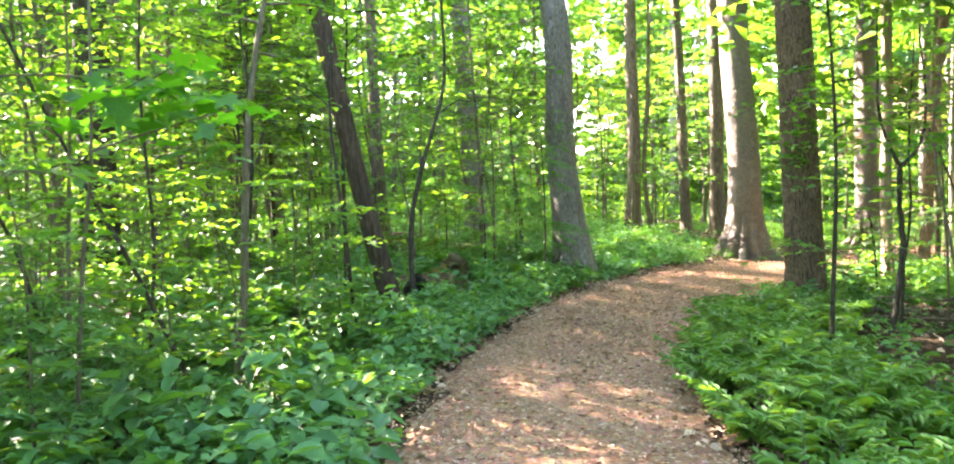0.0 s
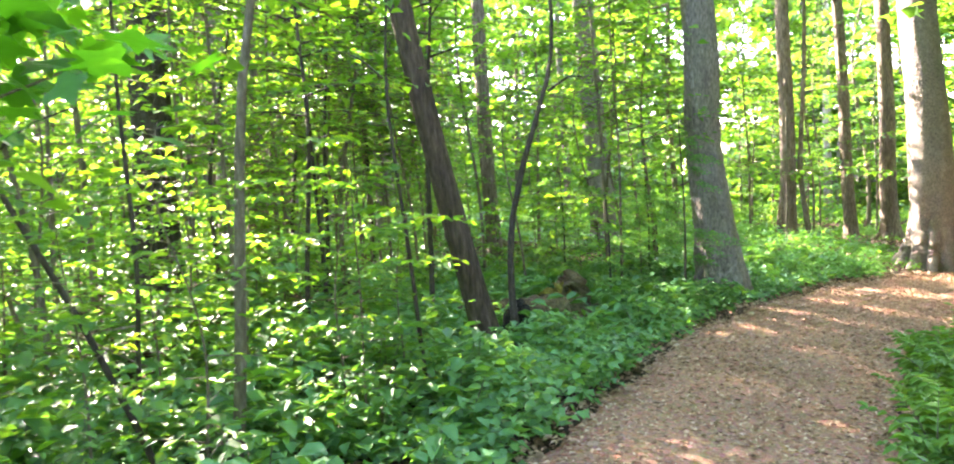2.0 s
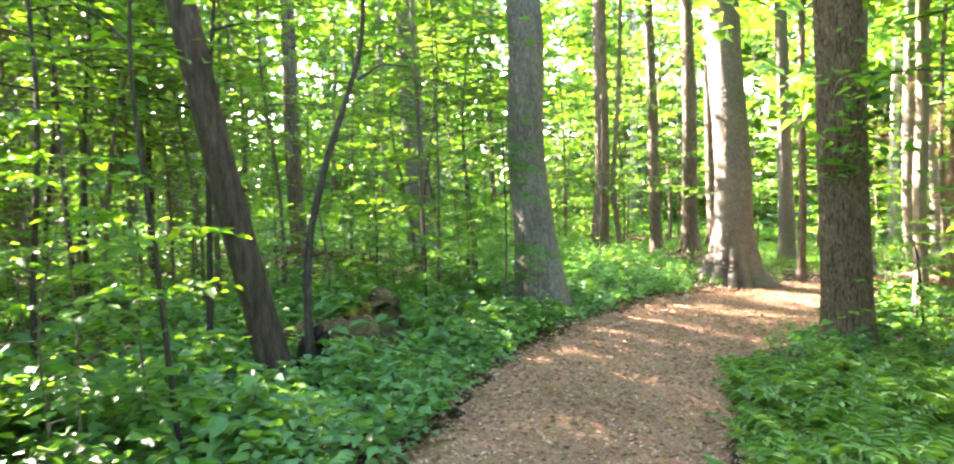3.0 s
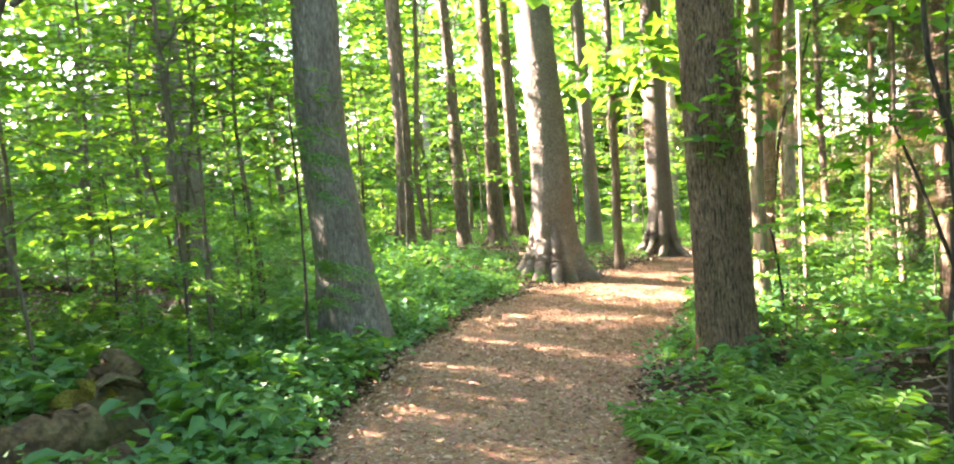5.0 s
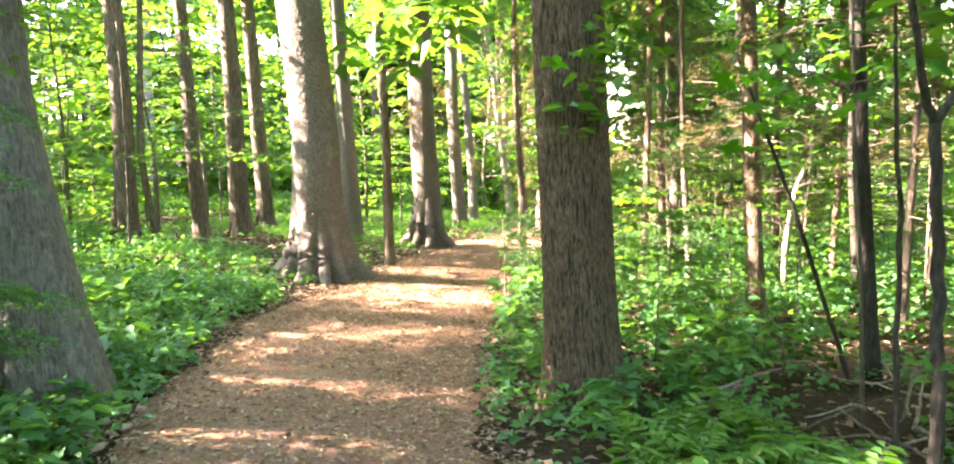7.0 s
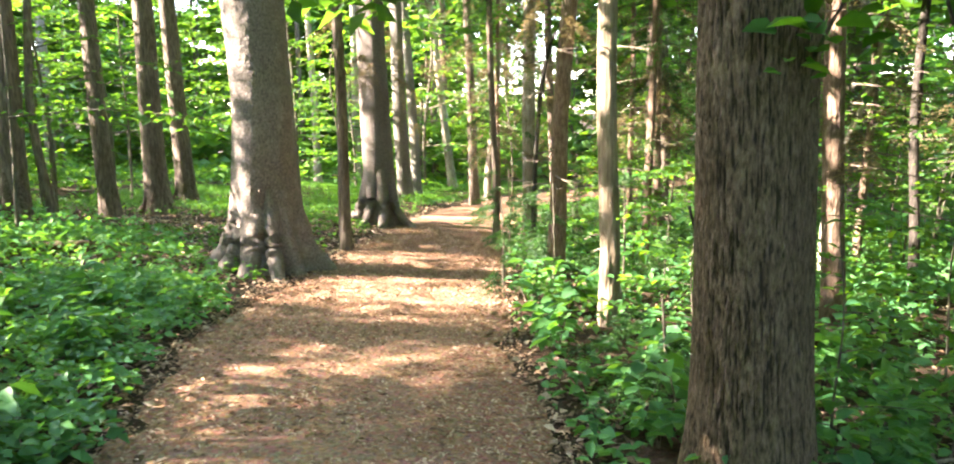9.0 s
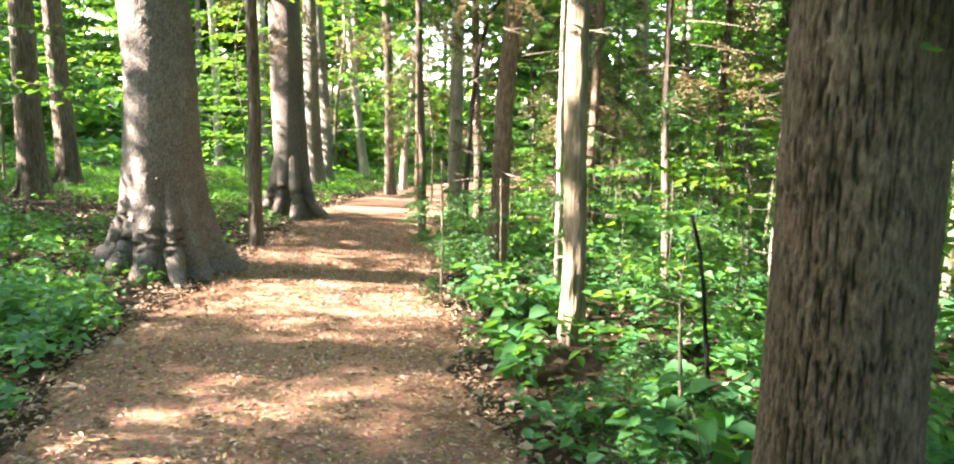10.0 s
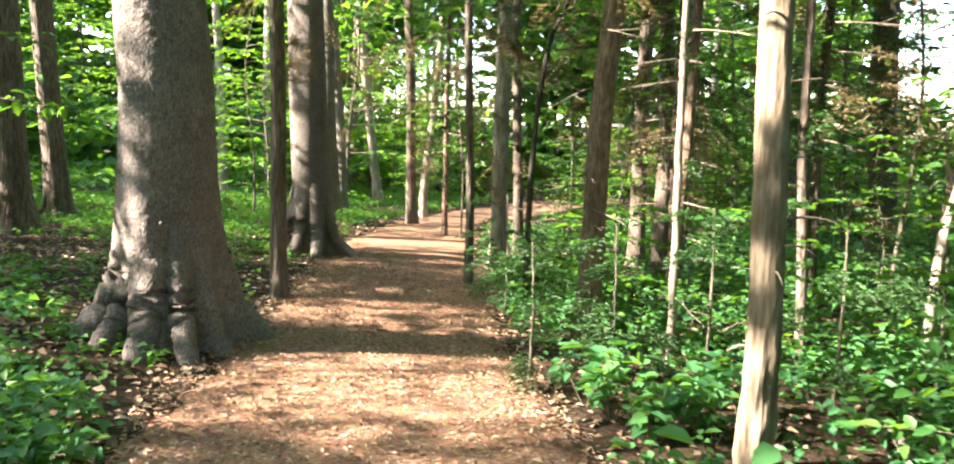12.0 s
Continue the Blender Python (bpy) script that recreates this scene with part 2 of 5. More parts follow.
def wavy(n, k, r):
    """A smooth random curve of n values round nought."""
    t = np.linspace(0, 1, n)
    return sum(r.normal(0, 1) / (j + 1) * np.sin(2 * np.pi * (j + 1) * 0.6 * t + r.uniform(0, 6)) for j in range(k))


# ---- the lie of the land ----
# centre line of the footpath: x, y, half width
TRAIL = np.array([(0.4, -60, 1.0), (0.45, -12, 1.0), (0.55, -4, 1.0), (0.55, 0, 1.0), (0.6, 4.1, 1.0), (0.75, 5.5, 1.0), (1.1, 7.1, 0.95),
                  (1.85, 9.3, 1.02), (2.95, 11.4, 1.12), (4.6, 13.7, 1.27), (6.1, 15.3, 1.3), (8.15, 17.15, 1.22), (10.5, 19.25, 1.25),
                  (14.35, 22.5, 1.3), (19.7, 25.9, 1.3), (27, 28.3, 1.3), (36, 29.5, 1.3), (80, 31, 1.3)])


def spline(ctrl, per):
    out = []
    for i in range(1, len(ctrl) - 2):
        p0, p1, p2, p3 = ctrl[i - 1:i + 3]
        t = np.linspace(0, 1, per, endpoint=False)[:, None]
        m1, m2 = (p2 - p0) / 2, (p3 - p1) / 2
        out.append((2 * t ** 3 - 3 * t ** 2 + 1) * p1 + (t ** 3 - 2 * t ** 2 + t) * m1 + (3 * t ** 2 - 2 * t ** 3) * p2 + (t ** 3 - t ** 2) * m2)
    return np.concatenate(out + [ctrl[-2:-1]])


LINE = spline(TRAIL, 14)


def off_trail(x, y):
    """Distance beyond the edge of the footpath, minus inside; and the side: 1 to the right of the walk, -1 to the left."""
    x, y = np.atleast_1d(np.asarray(x, float)), np.atleast_1d(np.asarray(y, float))
    best, side = np.full(len(x), 1e9), np.zeros(len(x))
    a, b = LINE[:-1], LINE[1:]
    for p, q in zip(a, b):
        e = q[:2] - p[:2]
        t = np.clip(((x - p[0]) * e[0] + (y - p[1]) * e[1]) / (e @ e), 0, 1)
        dx, dy = x - p[0] - t * e[0], y - p[1] - t * e[1]
        dd = np.hypot(dx, dy) - (p[2] + t * (q[2] - p[2]))
        hit = dd < best
        best = np.where(hit, dd, best)
        side = np.where(hit, np.sign(e[1] * dx - e[0] * dy), side)
    return best, side


def ripple(x, y, s=1.0):
    return (np.sin(x * 1.3 * s + 1.1 * np.sin(y * 0.7 * s)) + np.sin(y * 1.7 * s + 0.9 * np.sin(x * 1.1 * s + 2.0)) + 0.6 * np.sin((x + y) * 2.9 * s + 1.0)) / 2.6


def land(x, y, d=None):
    x, y = np.asarray(x, float), np.asarray(y, float)
    if d is None:
        d = off_trail(x.ravel(), y.ravel())[0].reshape(x.shape)
    z = -0.09 * 30 * np.tanh(x / 30)
    rough = np.clip(d / 0.8, 0, 1)
    z = z + rough * (0.05 + 0.05 * ripple(x, y) + 0.03 * ripple(x, y, 2.3))
    return z


def sun_axes(x, y):
    """Place across the sun's direction and along it towards the sun, from the foot of the huge spruce."""
    return (x - 5.5) * 0.644 + (y - 16.5) * 0.765, -(x - 5.5) * 0.765 + (y - 16.5) * 0.644


def in_gap(x, y, chance):
    """Whether the canopy is left open here, along the lanes where the sun reaches the ground. chance: 0 to 1."""
    across, along = sun_axes(x, y)
    if not 0.8 < along < 27:
        return False
    if -3.9 < across < 2.6:
        return chance < 0.85
    if 2.6 <= across < 14.5:
        return chance < 0.20
    if 14.5 <= across < 23:
        return chance < 0.9
    return -8.5 < across <= -3.9 and chance < 0.12


def sun_lane(x, y, near, far_end, side=0.0):
    """The open lane by which the low sun reaches the clearing and the path beyond it."""
    across, along = sun_axes(x, y)
    return -3.4 - side < across < 2.7 + side and near < along < far_end


def sky_gap(x, y):
    """Towards the open sky beyond the thicket."""
    a = np.degrees(np.arctan2(y - 12.0, x - 3.0))
    return (np.abs(a - 8.0) < 3.4) & (x > 17.5)


def ground_z(x, y):
    return float(land(np.array([x]), np.array([y]))[0])


fine_x = np.arange(-9, 24.01, 0.2)
fine_y = np.arange(-3, 32.01, 0.2)
grow = np.cumsum(0.3 * 1.22 ** np.arange(32))
gx = np.concatenate([fine_x[0] - grow[::-1], fine_x, fine_x[-1] + grow])
gy = np.concatenate([fine_y[0] - grow[::-1], fine_y, fine_y[-1] + grow])
GX, GY = np.meshgrid(gx, gy)
GD = off_trail(GX.ravel(), GY.ravel())[0].reshape(GX.shape)
GZ = land(GX, GY, GD) - 0.03 * (GD < 0.05)
ny, nx = GX.shape
ii = (np.arange(ny - 1)[:, None] * nx + np.arange(nx - 1)[None]).ravel()
ground = new("ground", mesh_np("ground", np.stack([GX, GY, GZ], -1).reshape(-1, 3), [np.stack([ii, ii + 1, ii + nx + 1, ii + nx], -1)], M_SOIL, True))
tagged(ground, "dark forest soil covered in leaf litter", "ground", kind="structure")

# the footpath: a ribbon with a ragged edge, a little above the soil
TP = spline(TRAIL, 60)
TP = TP[(TP[:, 1] > -30) & (TP[:, 0] < 60)]
step = np.hypot(*np.diff(TP[:, :2], axis=0).T)
dist = np.concatenate([[0], np.cumsum(step)])
s_even = np.arange(0, dist[-1], 0.12)
TP = np.stack([np.interp(s_even, dist, TP[:, k]) for k in range(3)], -1)
tang = unit(np.gradient(TP[:, :2], axis=0))
right = np.stack([tang[:, 1], -tang[:, 0]], -1)
cols = np.linspace(-1, 1, 25)
edge_l = 1 + 0.05 * np.sin(s_even * 2.1) + 0.04 * np.sin(s_even * 5.3 + 1) + rng.normal(0, 0.035, len(TP))
edge_r = 1 + 0.05 * np.sin(s_even * 1.7 + 2) + 0.04 * np.sin(s_even * 4.7) + rng.normal(0, 0.035, len(TP))
wide = np.where(cols[None] < 0, edge_l[:, None], edge_r[:, None]) * cols[None] * TP[:, 2:3]
PX = TP[:, 0:1] + right[:, 0:1] * wide
PY = TP[:, 1:2] + right[:, 1:2] * wide
PZ = -0.09 * 30 * np.tanh(PX / 30) + 0.012 * ripple(PX, PY, 3.0) + 0.02 - 0.05 * np.abs(cols[None]) ** 6
ny, nx = PX.shape
ii = (np.arange(ny - 1)[:, None] * nx + np.arange(nx - 1)[None]).ravel()
path_ob = new("footpath", mesh_np("footpath", np.stack([PX, PY, PZ], -1).reshape(-1, 3), [np.stack([ii, ii + 1, ii + nx + 1, ii + nx], -1)], M_PATH, True))
tagged(path_ob, "reddish-brown woodchip footpath winding through the wood", "path", kind="structure")


# ---- trunks, saplings, foliage ----
def sides_of(arc):
    return int(np.ceil(2 * np.pi / arc))


def lattice(u, v, wrap, r):
    """Smooth random relief from 0 to 1 on a lattice that closes round the trunk."""
    v = v - v.min()
    g = r.random((int(v.max()) + 3, wrap))
    u = u * wrap / (u.max() + u[0, 1])
    i, j = np.floor(v).astype(int), np.floor(u).astype(int)
    a, b = v - i, u - j
    a, b = a * a * (3 - 2 * a), b * b * (3 - 2 * b)
    j0, j1 = j % wrap, (j + 1) % wrap
    return (g[i, j0] * (1 - b) + g[i, j1] * b) * (1 - a) + (g[i + 1, j0] * (1 - b) + g[i + 1, j1] * b) * a


def trunk_mesh(name, height, r0, r1, lean, material, flare=0.5, bend=0.0, ridges=0.0, sides=20, rows=60, seed=0, lobes=5, flare_h=0.35, sway=0.05, scaly=0.0):
    r = np.random.default_rng(seed + 100)
    z = -0.35 + (height + 0.35) * np.linspace(0, 1, rows) ** 1.6
    if rows > 400:
        z = np.concatenate([np.linspace(-0.35, 4.6, rows - 20), np.linspace(4.7, height, 20)])
    zz = np.maximum(z, 0)
    cx = lean[0] * z + sway * (wavy(rows, 3, r) * np.minimum(zz / 2, 1)) + bend * (zz / 4) ** 2
    cy = lean[1] * z + sway * (wavy(rows, 3, r) * np.minimum(zz / 2, 1))
    rad = r0 + (r1 - r0) * np.clip(zz / height, 0, 1) ** 0.8
    th = np.linspace(0, 2 * np.pi, sides, endpoint=False)
    ph = r.uniform(0, 6.28)
    TH, ZZ = np.meshgrid(th, z)
    zc = np.maximum(ZZ, -0.05)
    lobe = 0.5 + 0.5 * np.cos(lobes * TH + ph + 0.6 * np.sin(2 * TH + ph))
    foot = flare * np.exp(-zc / flare_h) * (0.45 + 0.75 * lobe) + 0.05 * np.sin(3 * TH + ph + ZZ * 0.8)
    R = rad[:, None] * (1 + foot)
    if ridges:
        k = round(2 * np.pi * r0 / 0.030)
        row = TH * k / (2 * np.pi)
        drift = np.sin(row * 2.4 + 1.7 * np.sin(row * 0.9))
        phase = 0.75 * np.sin(ZZ * 11 + 5.0 * drift) + 0.6 * np.sin(ZZ * 4.5 + 3.0 * np.sin(row * 1.3)) + 0.18 * np.sin(ZZ * 37 + 4 * drift)
        cut = np.abs(np.sin(TH * k / 2 + phase))
        plate = np.abs(np.sin(ZZ * 9 + 9.0 * np.sin(row * 1.7 + 0.4) + phase))
        relief = np.minimum(cut * 1.9, 1) * (0.6 + 0.4 * np.minimum(plate * 3.5, 1)) + 0.05 * r.normal(0, 1, R.shape)
        R = R + ridges * (relief - 0.6)
    if scaly:
        relief = 0.45 * lattice(TH / 0.16, ZZ / 0.075, sides_of(0.16), r) + 0.35 * lattice(TH / 0.08, ZZ / 0.035, sides_of(0.08), r) + 0.2 * lattice(TH / 0.5, ZZ / 0.3, sides_of(0.5), r)
        low = np.exp(-zc / 0.45)
        R = R + (scaly * (1 + 1.2 * low)) * (relief - 0.5) + 0.10 * low * (lattice(TH / 0.4, ZZ / 0.22, sides_of(0.4), r) - 0.5)
    X = cx[:, None] + R * np.cos(TH)
    Y = cy[:, None] + R * np.sin(TH)
    i = np.arange(rows - 1)[:, None] * sides
    j = np.arange(sides)[None]
    j2 = (j + 1) % sides
    q = np.stack([i + j, i + j2, i + sides + j2, i + sides + j], -1).reshape(-1, 4)
    me = mesh_np(name, np.stack([X, Y, ZZ], -1).reshape(-1, 3), [q], material, True)
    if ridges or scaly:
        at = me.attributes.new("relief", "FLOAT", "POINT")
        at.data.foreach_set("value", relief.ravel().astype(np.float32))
    return me


def crown_mesh(name, seed, radius, depth, count, size, material, clumps=26, tight=0.17):
    """A broad crown: clumps of leaves set unevenly about a flattened volume, with gaps between."""
    r = np.random.default_rng(seed)
    c = r.normal(0, 1, (clumps, 3)) * np.array([radius * 0.55, radius * 0.55, depth * 0.30])
    pick = r.integers(0, clumps, count)
    spread = r.uniform(0.45, 1.0, clumps)[pick][:, None]
    p = c[pick] + r.normal(0, 1, (count, 3)) * np.array([radius * tight, radius * tight, depth * 0.06]) * spread
    d = r.normal(0, 1, (count, 3)) * np.array([1, 1, 0.35])
    v, f = leaf_cloud(p, d, r.uniform(0.6, 1.3, count) * size, 0.6, 0.5, r=r)
    return mesh_np(name, v, [f], material)


def sapling_meshes(seed, height, spread, leaf, spacing=0.07, low=0.3, nb=16, thick=0.02, material=None, stem_mat=None, fine=True, lean=(0, 0), droop=0.0, width=0.55, twigs=True):
    """Stem with branches, and flat sprays of leaves along them."""
    r = np.random.default_rng(seed)
    k = 14
    t = np.linspace(0, 1, k)
    stem = np.stack([lean[0] * height * t + 0.04 * height * wavy(k, 2, r) * t, lean[1] * height * t + 0.04 * height * wavy(k, 2, r) * t, height * t - 0.06], -1)
    wood = Pile()
    wood.add(*tube(stem, thick * (1 - 0.8 * t), 7))
    leaves = Pile()
    B, D, S = [], [], []
    az = r.uniform(0, 6.28)
    for b in range(nb):
        u = low + (1 - low) * (b + r.uniform(0, 0.8)) / nb
        az += 2.4 + r.normal(0, 0.4)
        p0 = np.array([np.interp(u, t, stem[:, i]) for i in range(3)])
        ln = spread * (1.15 - 0.75 * u) * r.uniform(0.6, 1.15)
        rise = r.uniform(0.05, 0.45) - droop
        m = 7
        q = np.linspace(0, 1, m)[:, None]
        hd = np.array([math.cos(az), math.sin(az), 0])
        sd = np.array([-hd[1], hd[0], 0])
        pts = p0 + hd * ln * q + sd * ln * 0.08 * wavy(m, 2, r)[:, None] * q + np.array([0, 0, 1.0]) * ln * (rise * q - (0.22 + droop) * q ** 2)
        wood.add(*tube(pts[::2], thick * 0.35 * (1.1 - q[::2, 0]), 4))
        runs = [(pts, ln)]
        for s in (1, -1):
            for u2 in (0.35, 0.6):
                a0 = np.array([np.interp(u2, q[:, 0], pts[:, i]) for i in range(3)])
                l2 = ln * 0.45 * r.uniform(0.6, 1.1)
                d2 = unit(hd * 0.8 + s * sd * r.uniform(0.6, 1.0) + np.array([0, 0, r.normal(0, 0.12)]))
                e = a0 + d2 * l2 * q - np.array([0, 0, 1.0]) * l2 * 0.12 * q ** 2
                if twigs:
                    wood.add(*tube(e[::3], thick * 0.16 * (1.1 - q[::3, 0]), 3))
                runs.append((e, l2))
        for e, l2 in runs:
            n = max(3, int(l2 * 0.85 / spacing))
            u3 = np.linspace(0.18, 1.0, n)
            base = np.stack([np.interp(u3, q[:, 0], e[:, i]) for i in range(3)], -1)
            ax = unit(e[-1] - e[0])
            sx = unit(np.cross(ax, [0, 0, 1.0]))
            sign = np.where(np.arange(n) % 2, 1, -1)[:, None]
            B.append(base)
            D.append(ax * 0.75 + sx * sign * 0.8 + r.normal(0, 0.22, (n, 3)))
            S.append(r.uniform(0.6, 1.2, n) * leaf)
    v, f = leaf_cloud(np.concatenate(B), np.concatenate(D), np.concatenate(S), width, 0.28, fine, r=r)
    leaves.add(v, f)
    return wood.mesh("stem", stem_mat or M_STEM, True), leaves.mesh("foliage", material or M_SAP)


def twig_mesh(name, seed, count, z0, z1, reach, radius, material, trunk_r, down=0.15, sub=2, lean=(0, 0)):
    """Bare dead twigs standing out from a conifer's trunk."""
    r = np.random.default_rng(seed)
    out = []
    for i in range(count):
        pile = Pile()
        z = r.uniform(z0, z1)
        a = r.uniform(0, 6.28)
        ln = reach * r.uniform(0.35, 1.0)
        hd = np.array([math.cos(a), math.sin(a), 0])
        sd = np.array([-hd[1], hd[0], 0])
        q = np.linspace(0, 1, 6)[:, None]
        p = np.array([lean[0] * z, lean[1] * z, z]) + hd * (trunk_r * 0.7 + ln * q) + sd * ln * 0.1 * wavy(6, 2, r)[:, None] * q - np.array([0, 0, 1.0]) * ln * down * q ** 1.5
        pile.add(*tube(p, radius * (1.15 - q[:, 0]), 5))
        for s in range(sub):
            u = r.uniform(0.3, 0.8)
            a0 = np.array([np.interp(u, q[:, 0], p[:, j]) for j in range(3)])
            d2 = unit(hd + sd * r.choice([-1, 1]) * r.uniform(0.5, 1.1) + np.array([0, 0, r.normal(-0.1, 0.25)]))
            pile.add(*tube(a0 + d2 * ln * 0.4 * np.linspace(0, 1, 4)[:, None], radius * 0.5 * np.linspace(1.1, 0.3, 4), 4))
        out.append(pile.mesh(name, material, True))
    return out


def needle_spray(name, seed, count, z0, z1, reach, material, needle=0.05, lean=(0, 0), down=0.25):
    """Flat conifer sprays: twigs feathered with short needles."""
    r = np.random.default_rng(seed)
    B, D = [], []
    for i in range(count):
        z, a = r.uniform(z0, z1), r.uniform(0, 6.28)
        ln = reach * r.uniform(0.4, 1.0)
        hd = np.array([math.cos(a), math.sin(a), 0])
        sd = np.array([-hd[1], hd[0], 0])
        for s in (-1, -0.6, -0.3, 0, 0.3, 0.6, 1):
            d2 = unit(hd + sd * s * 0.7)
            l2 = ln * (1 - 0.45 * abs(s)) * 0.6
            st = np.array([lean[0] * z, lean[1] * z, z]) + hd * ln * 0.4
            n = max(6, int(l2 / 0.014))
            u = np.linspace(0, 1, n)[:, None]
            B.append(st + d2 * l2 * u - np.array([0, 0, 1.0]) * (0.4 + u) ** 2 * ln * down + r.normal(0, 0.012, (n, 3)))
            D.append(d2 * 0.7 + np.where(np.arange(n) % 2, 1, -1)[:, None] * unit(np.cross(d2, [0, 0, 1.0])) + r.normal(0, 0.35, (n, 3)))
    v, f = leaf_cloud(np.concatenate(B), np.concatenate(D), needle, 0.22, 0.5, r=r)
    return mesh_np(name, v, [f], material)

# ---- standing trees ----
CROWNS = [crown_mesh("crown", 40 + i, 4.0, 6.0, 1050, 0.36, M_CANOPY, 18) for i in range(4)]


def tree(name, x, y, dia, lean, material, label, height=14.0, flare=0.35, sides=18, rows=50, seed=0, crown=True, crown_z=11.0, group="", cat="tree", top=0.55, **kw):
    ob = thing(name, x, y, label, cat, group)
    r0 = dia / 2
    part("trunk", trunk_mesh("trunk", height, r0, r0 * top, lean, material, flare, sides=sides, rows=rows, seed=seed, **kw), ob)
    if crown:
        c = part("crown", CROWNS[seed % 4], ob)
        c.location = (lean[0] * crown_z, lean[1] * crown_z, crown_z)
        c.rotation_euler = (0, 0, seed * 1.7)
    return ob


big = tree("spruce_tree", 6.45, 17.95, 0.72, (-0.045, 0.02), M_SPRUCE, "huge grey spruce trunk with flared roots beside the path", 16, 0.85, 150, 460, 1, flare_h=0.60, lobes=6, scaly=0.016, top=0.8)
t2 = tree("grey_tree", 1.72, 12.55, 0.50, (-0.062, 0.01), M_GREY, "thick grey trunk leaning slightly, undergrowth round its foot", 15, 0.60, 110, 430, 2, flare_h=0.65, scaly=0.014, bend=-0.02, top=0.6)
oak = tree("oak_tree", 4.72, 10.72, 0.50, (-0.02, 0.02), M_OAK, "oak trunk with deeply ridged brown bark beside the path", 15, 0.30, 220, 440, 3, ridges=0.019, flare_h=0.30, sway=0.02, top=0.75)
tree("leaning_tree", -0.82, 8.35, 0.23, (-0.205, -0.037), M_UMBER, "dark brown tree leaning over, sapling beside its foot", 11, 0.25, 24, 80, 4, bend=0.03, top=0.6, sway=0.06)
tree("slim_tree", -1.6, 14.1, 0.25, (-0.025, 0.0), M_BROWN, "slim brown trunk standing in the undergrowth", 12, 0.3, seed=5)
tree("grey_tree", 0.1, 19.0, 0.56, (-0.05, 0.0), M_GREY, "broad grey trunk half hidden by leafy saplings", 15, 0.4, seed=6, crown_z=14.0)
tree("brown_tree", 4.7, 22.4, 0.42, (0.01, 0.0), M_BROWN, "brown trunk with a sunlit side beyond the path", seed=7)
tree("slim_tree", 5.2, 22.3, 0.14, (-0.02, 0.0), M_BROWN, "thin trunk close beside a thicker brown one", seed=8, crown=False, height=9)
tree("brown_tree", 6.95, 24.9, 0.36, (-0.035, 0.015), M_BROWN, "brown trunk standing in green undergrowth", seed=9)
tree("brown_tree", 8.3, 25.9, 0.50, (-0.012, 0.005), M_BROWN, "dark brown trunk with flared foot in the clearing", seed=10, flare=0.6)
tree("brown_tree", 9.7, 27.6, 0.46, (-0.025, 0.012), M_BROWN, "dark brown trunk with flared foot in the clearing", seed=11, flare=0.5)
tree("grey_tree", 10.5, 24.1, 0.46, (-0.02, 0.01), M_GREY, "grey trunk behind the huge spruce", seed=12)
tree("slim_tree", 8.4, 19.1, 0.19, (-0.002, 0.001), M_BROWN, "slim brown trunk at the path's grassy edge", seed=13, height=12, flare=0.2)
tree("spruce_tree", 11.5, 22.2, 0.68, (-0.008, 0.006), M_SPRUCE, "large spruce trunk with dark flared foot", 16, 0.7, 40, 90, 14, flare_h=0.3)
tree("grey_tree", 15.9, 26.7, 0.44, (-0.016, 0.013), M_GREY, "straight grey trunk beside the path", seed=15)
tree("grey_tree", 18.4, 29.1, 0.34, (-0.033, 0.028), M_GREY, "straight grey trunk beside the path", seed=16)
tree("birch_tree", 18.8, 35.7, 0.32, (-0.021, 0.014), M_PALE, "pale sunlit trunk far off among leaves", seed=17)
tree("birch_tree", 21.7, 36.9, 0.46, (0.0, 0.0), M_PALE, "pale sunlit trunk far off among leaves", seed=18)
tree("birch_tree", 22.8, 32.0, 0.36, (-0.08, 0.075), M_PALE, "pale leaning trunk in full sunlight", seed=19, sway=0.12)
tree("slim_tree", 17.9, 25.8, 0.29, (-0.018, 0.018), M_BROWN, "slim dark trunk at the bend of the path", seed=20)
tree("birch_tree", 20.1, 27.4, 0.24, (0.042, -0.045), M_PALE, "pale leaning trunk in full sunlight", seed=21, sway=0.1)
tree("slim_tree", 13.4, 19.65, 0.29, (0.004, -0.004), M_PALE, "slim trunk at the path edge, sunlit down one side", seed=22)
tree("slim_tree", 15.5, 20.7, 0.20, (-0.013, 0.019), M_BROWN, "slim brown trunk in the thicket", seed=23)
tree("reddish_tree", 9.2, 15.55, 0.23, (0.05, -0.05), M_RED, "reddish trunk bent slightly among dry twigs", seed=24, bend=0.02)
tree("brown_tree", 14.5, 17.2, 0.27, (-0.02, 0.03), M_BROWN, "dark trunk among dry spruce twigs", seed=25)
tree("brown_tree", 15.7, 18.2, 0.30, (0.0, 0.0), M_BROWN, "dark trunk among dry spruce twigs", seed=26)
post = tree("dead_tree", 7.3, 13.32, 0.185, (-0.004, 0.018), M_POLE, "bare pale trunk, sunlit, with broken twig stubs", 9, 0.12, 48, 420, 27, scaly=0.006, crown=False, top=0.85, sway=0.03)
tree("spruce_tree", 17.3, 14.5, 0.48, (0.0, 0.04), M_GREY, "dark grey trunk against the bright sky", seed=28)
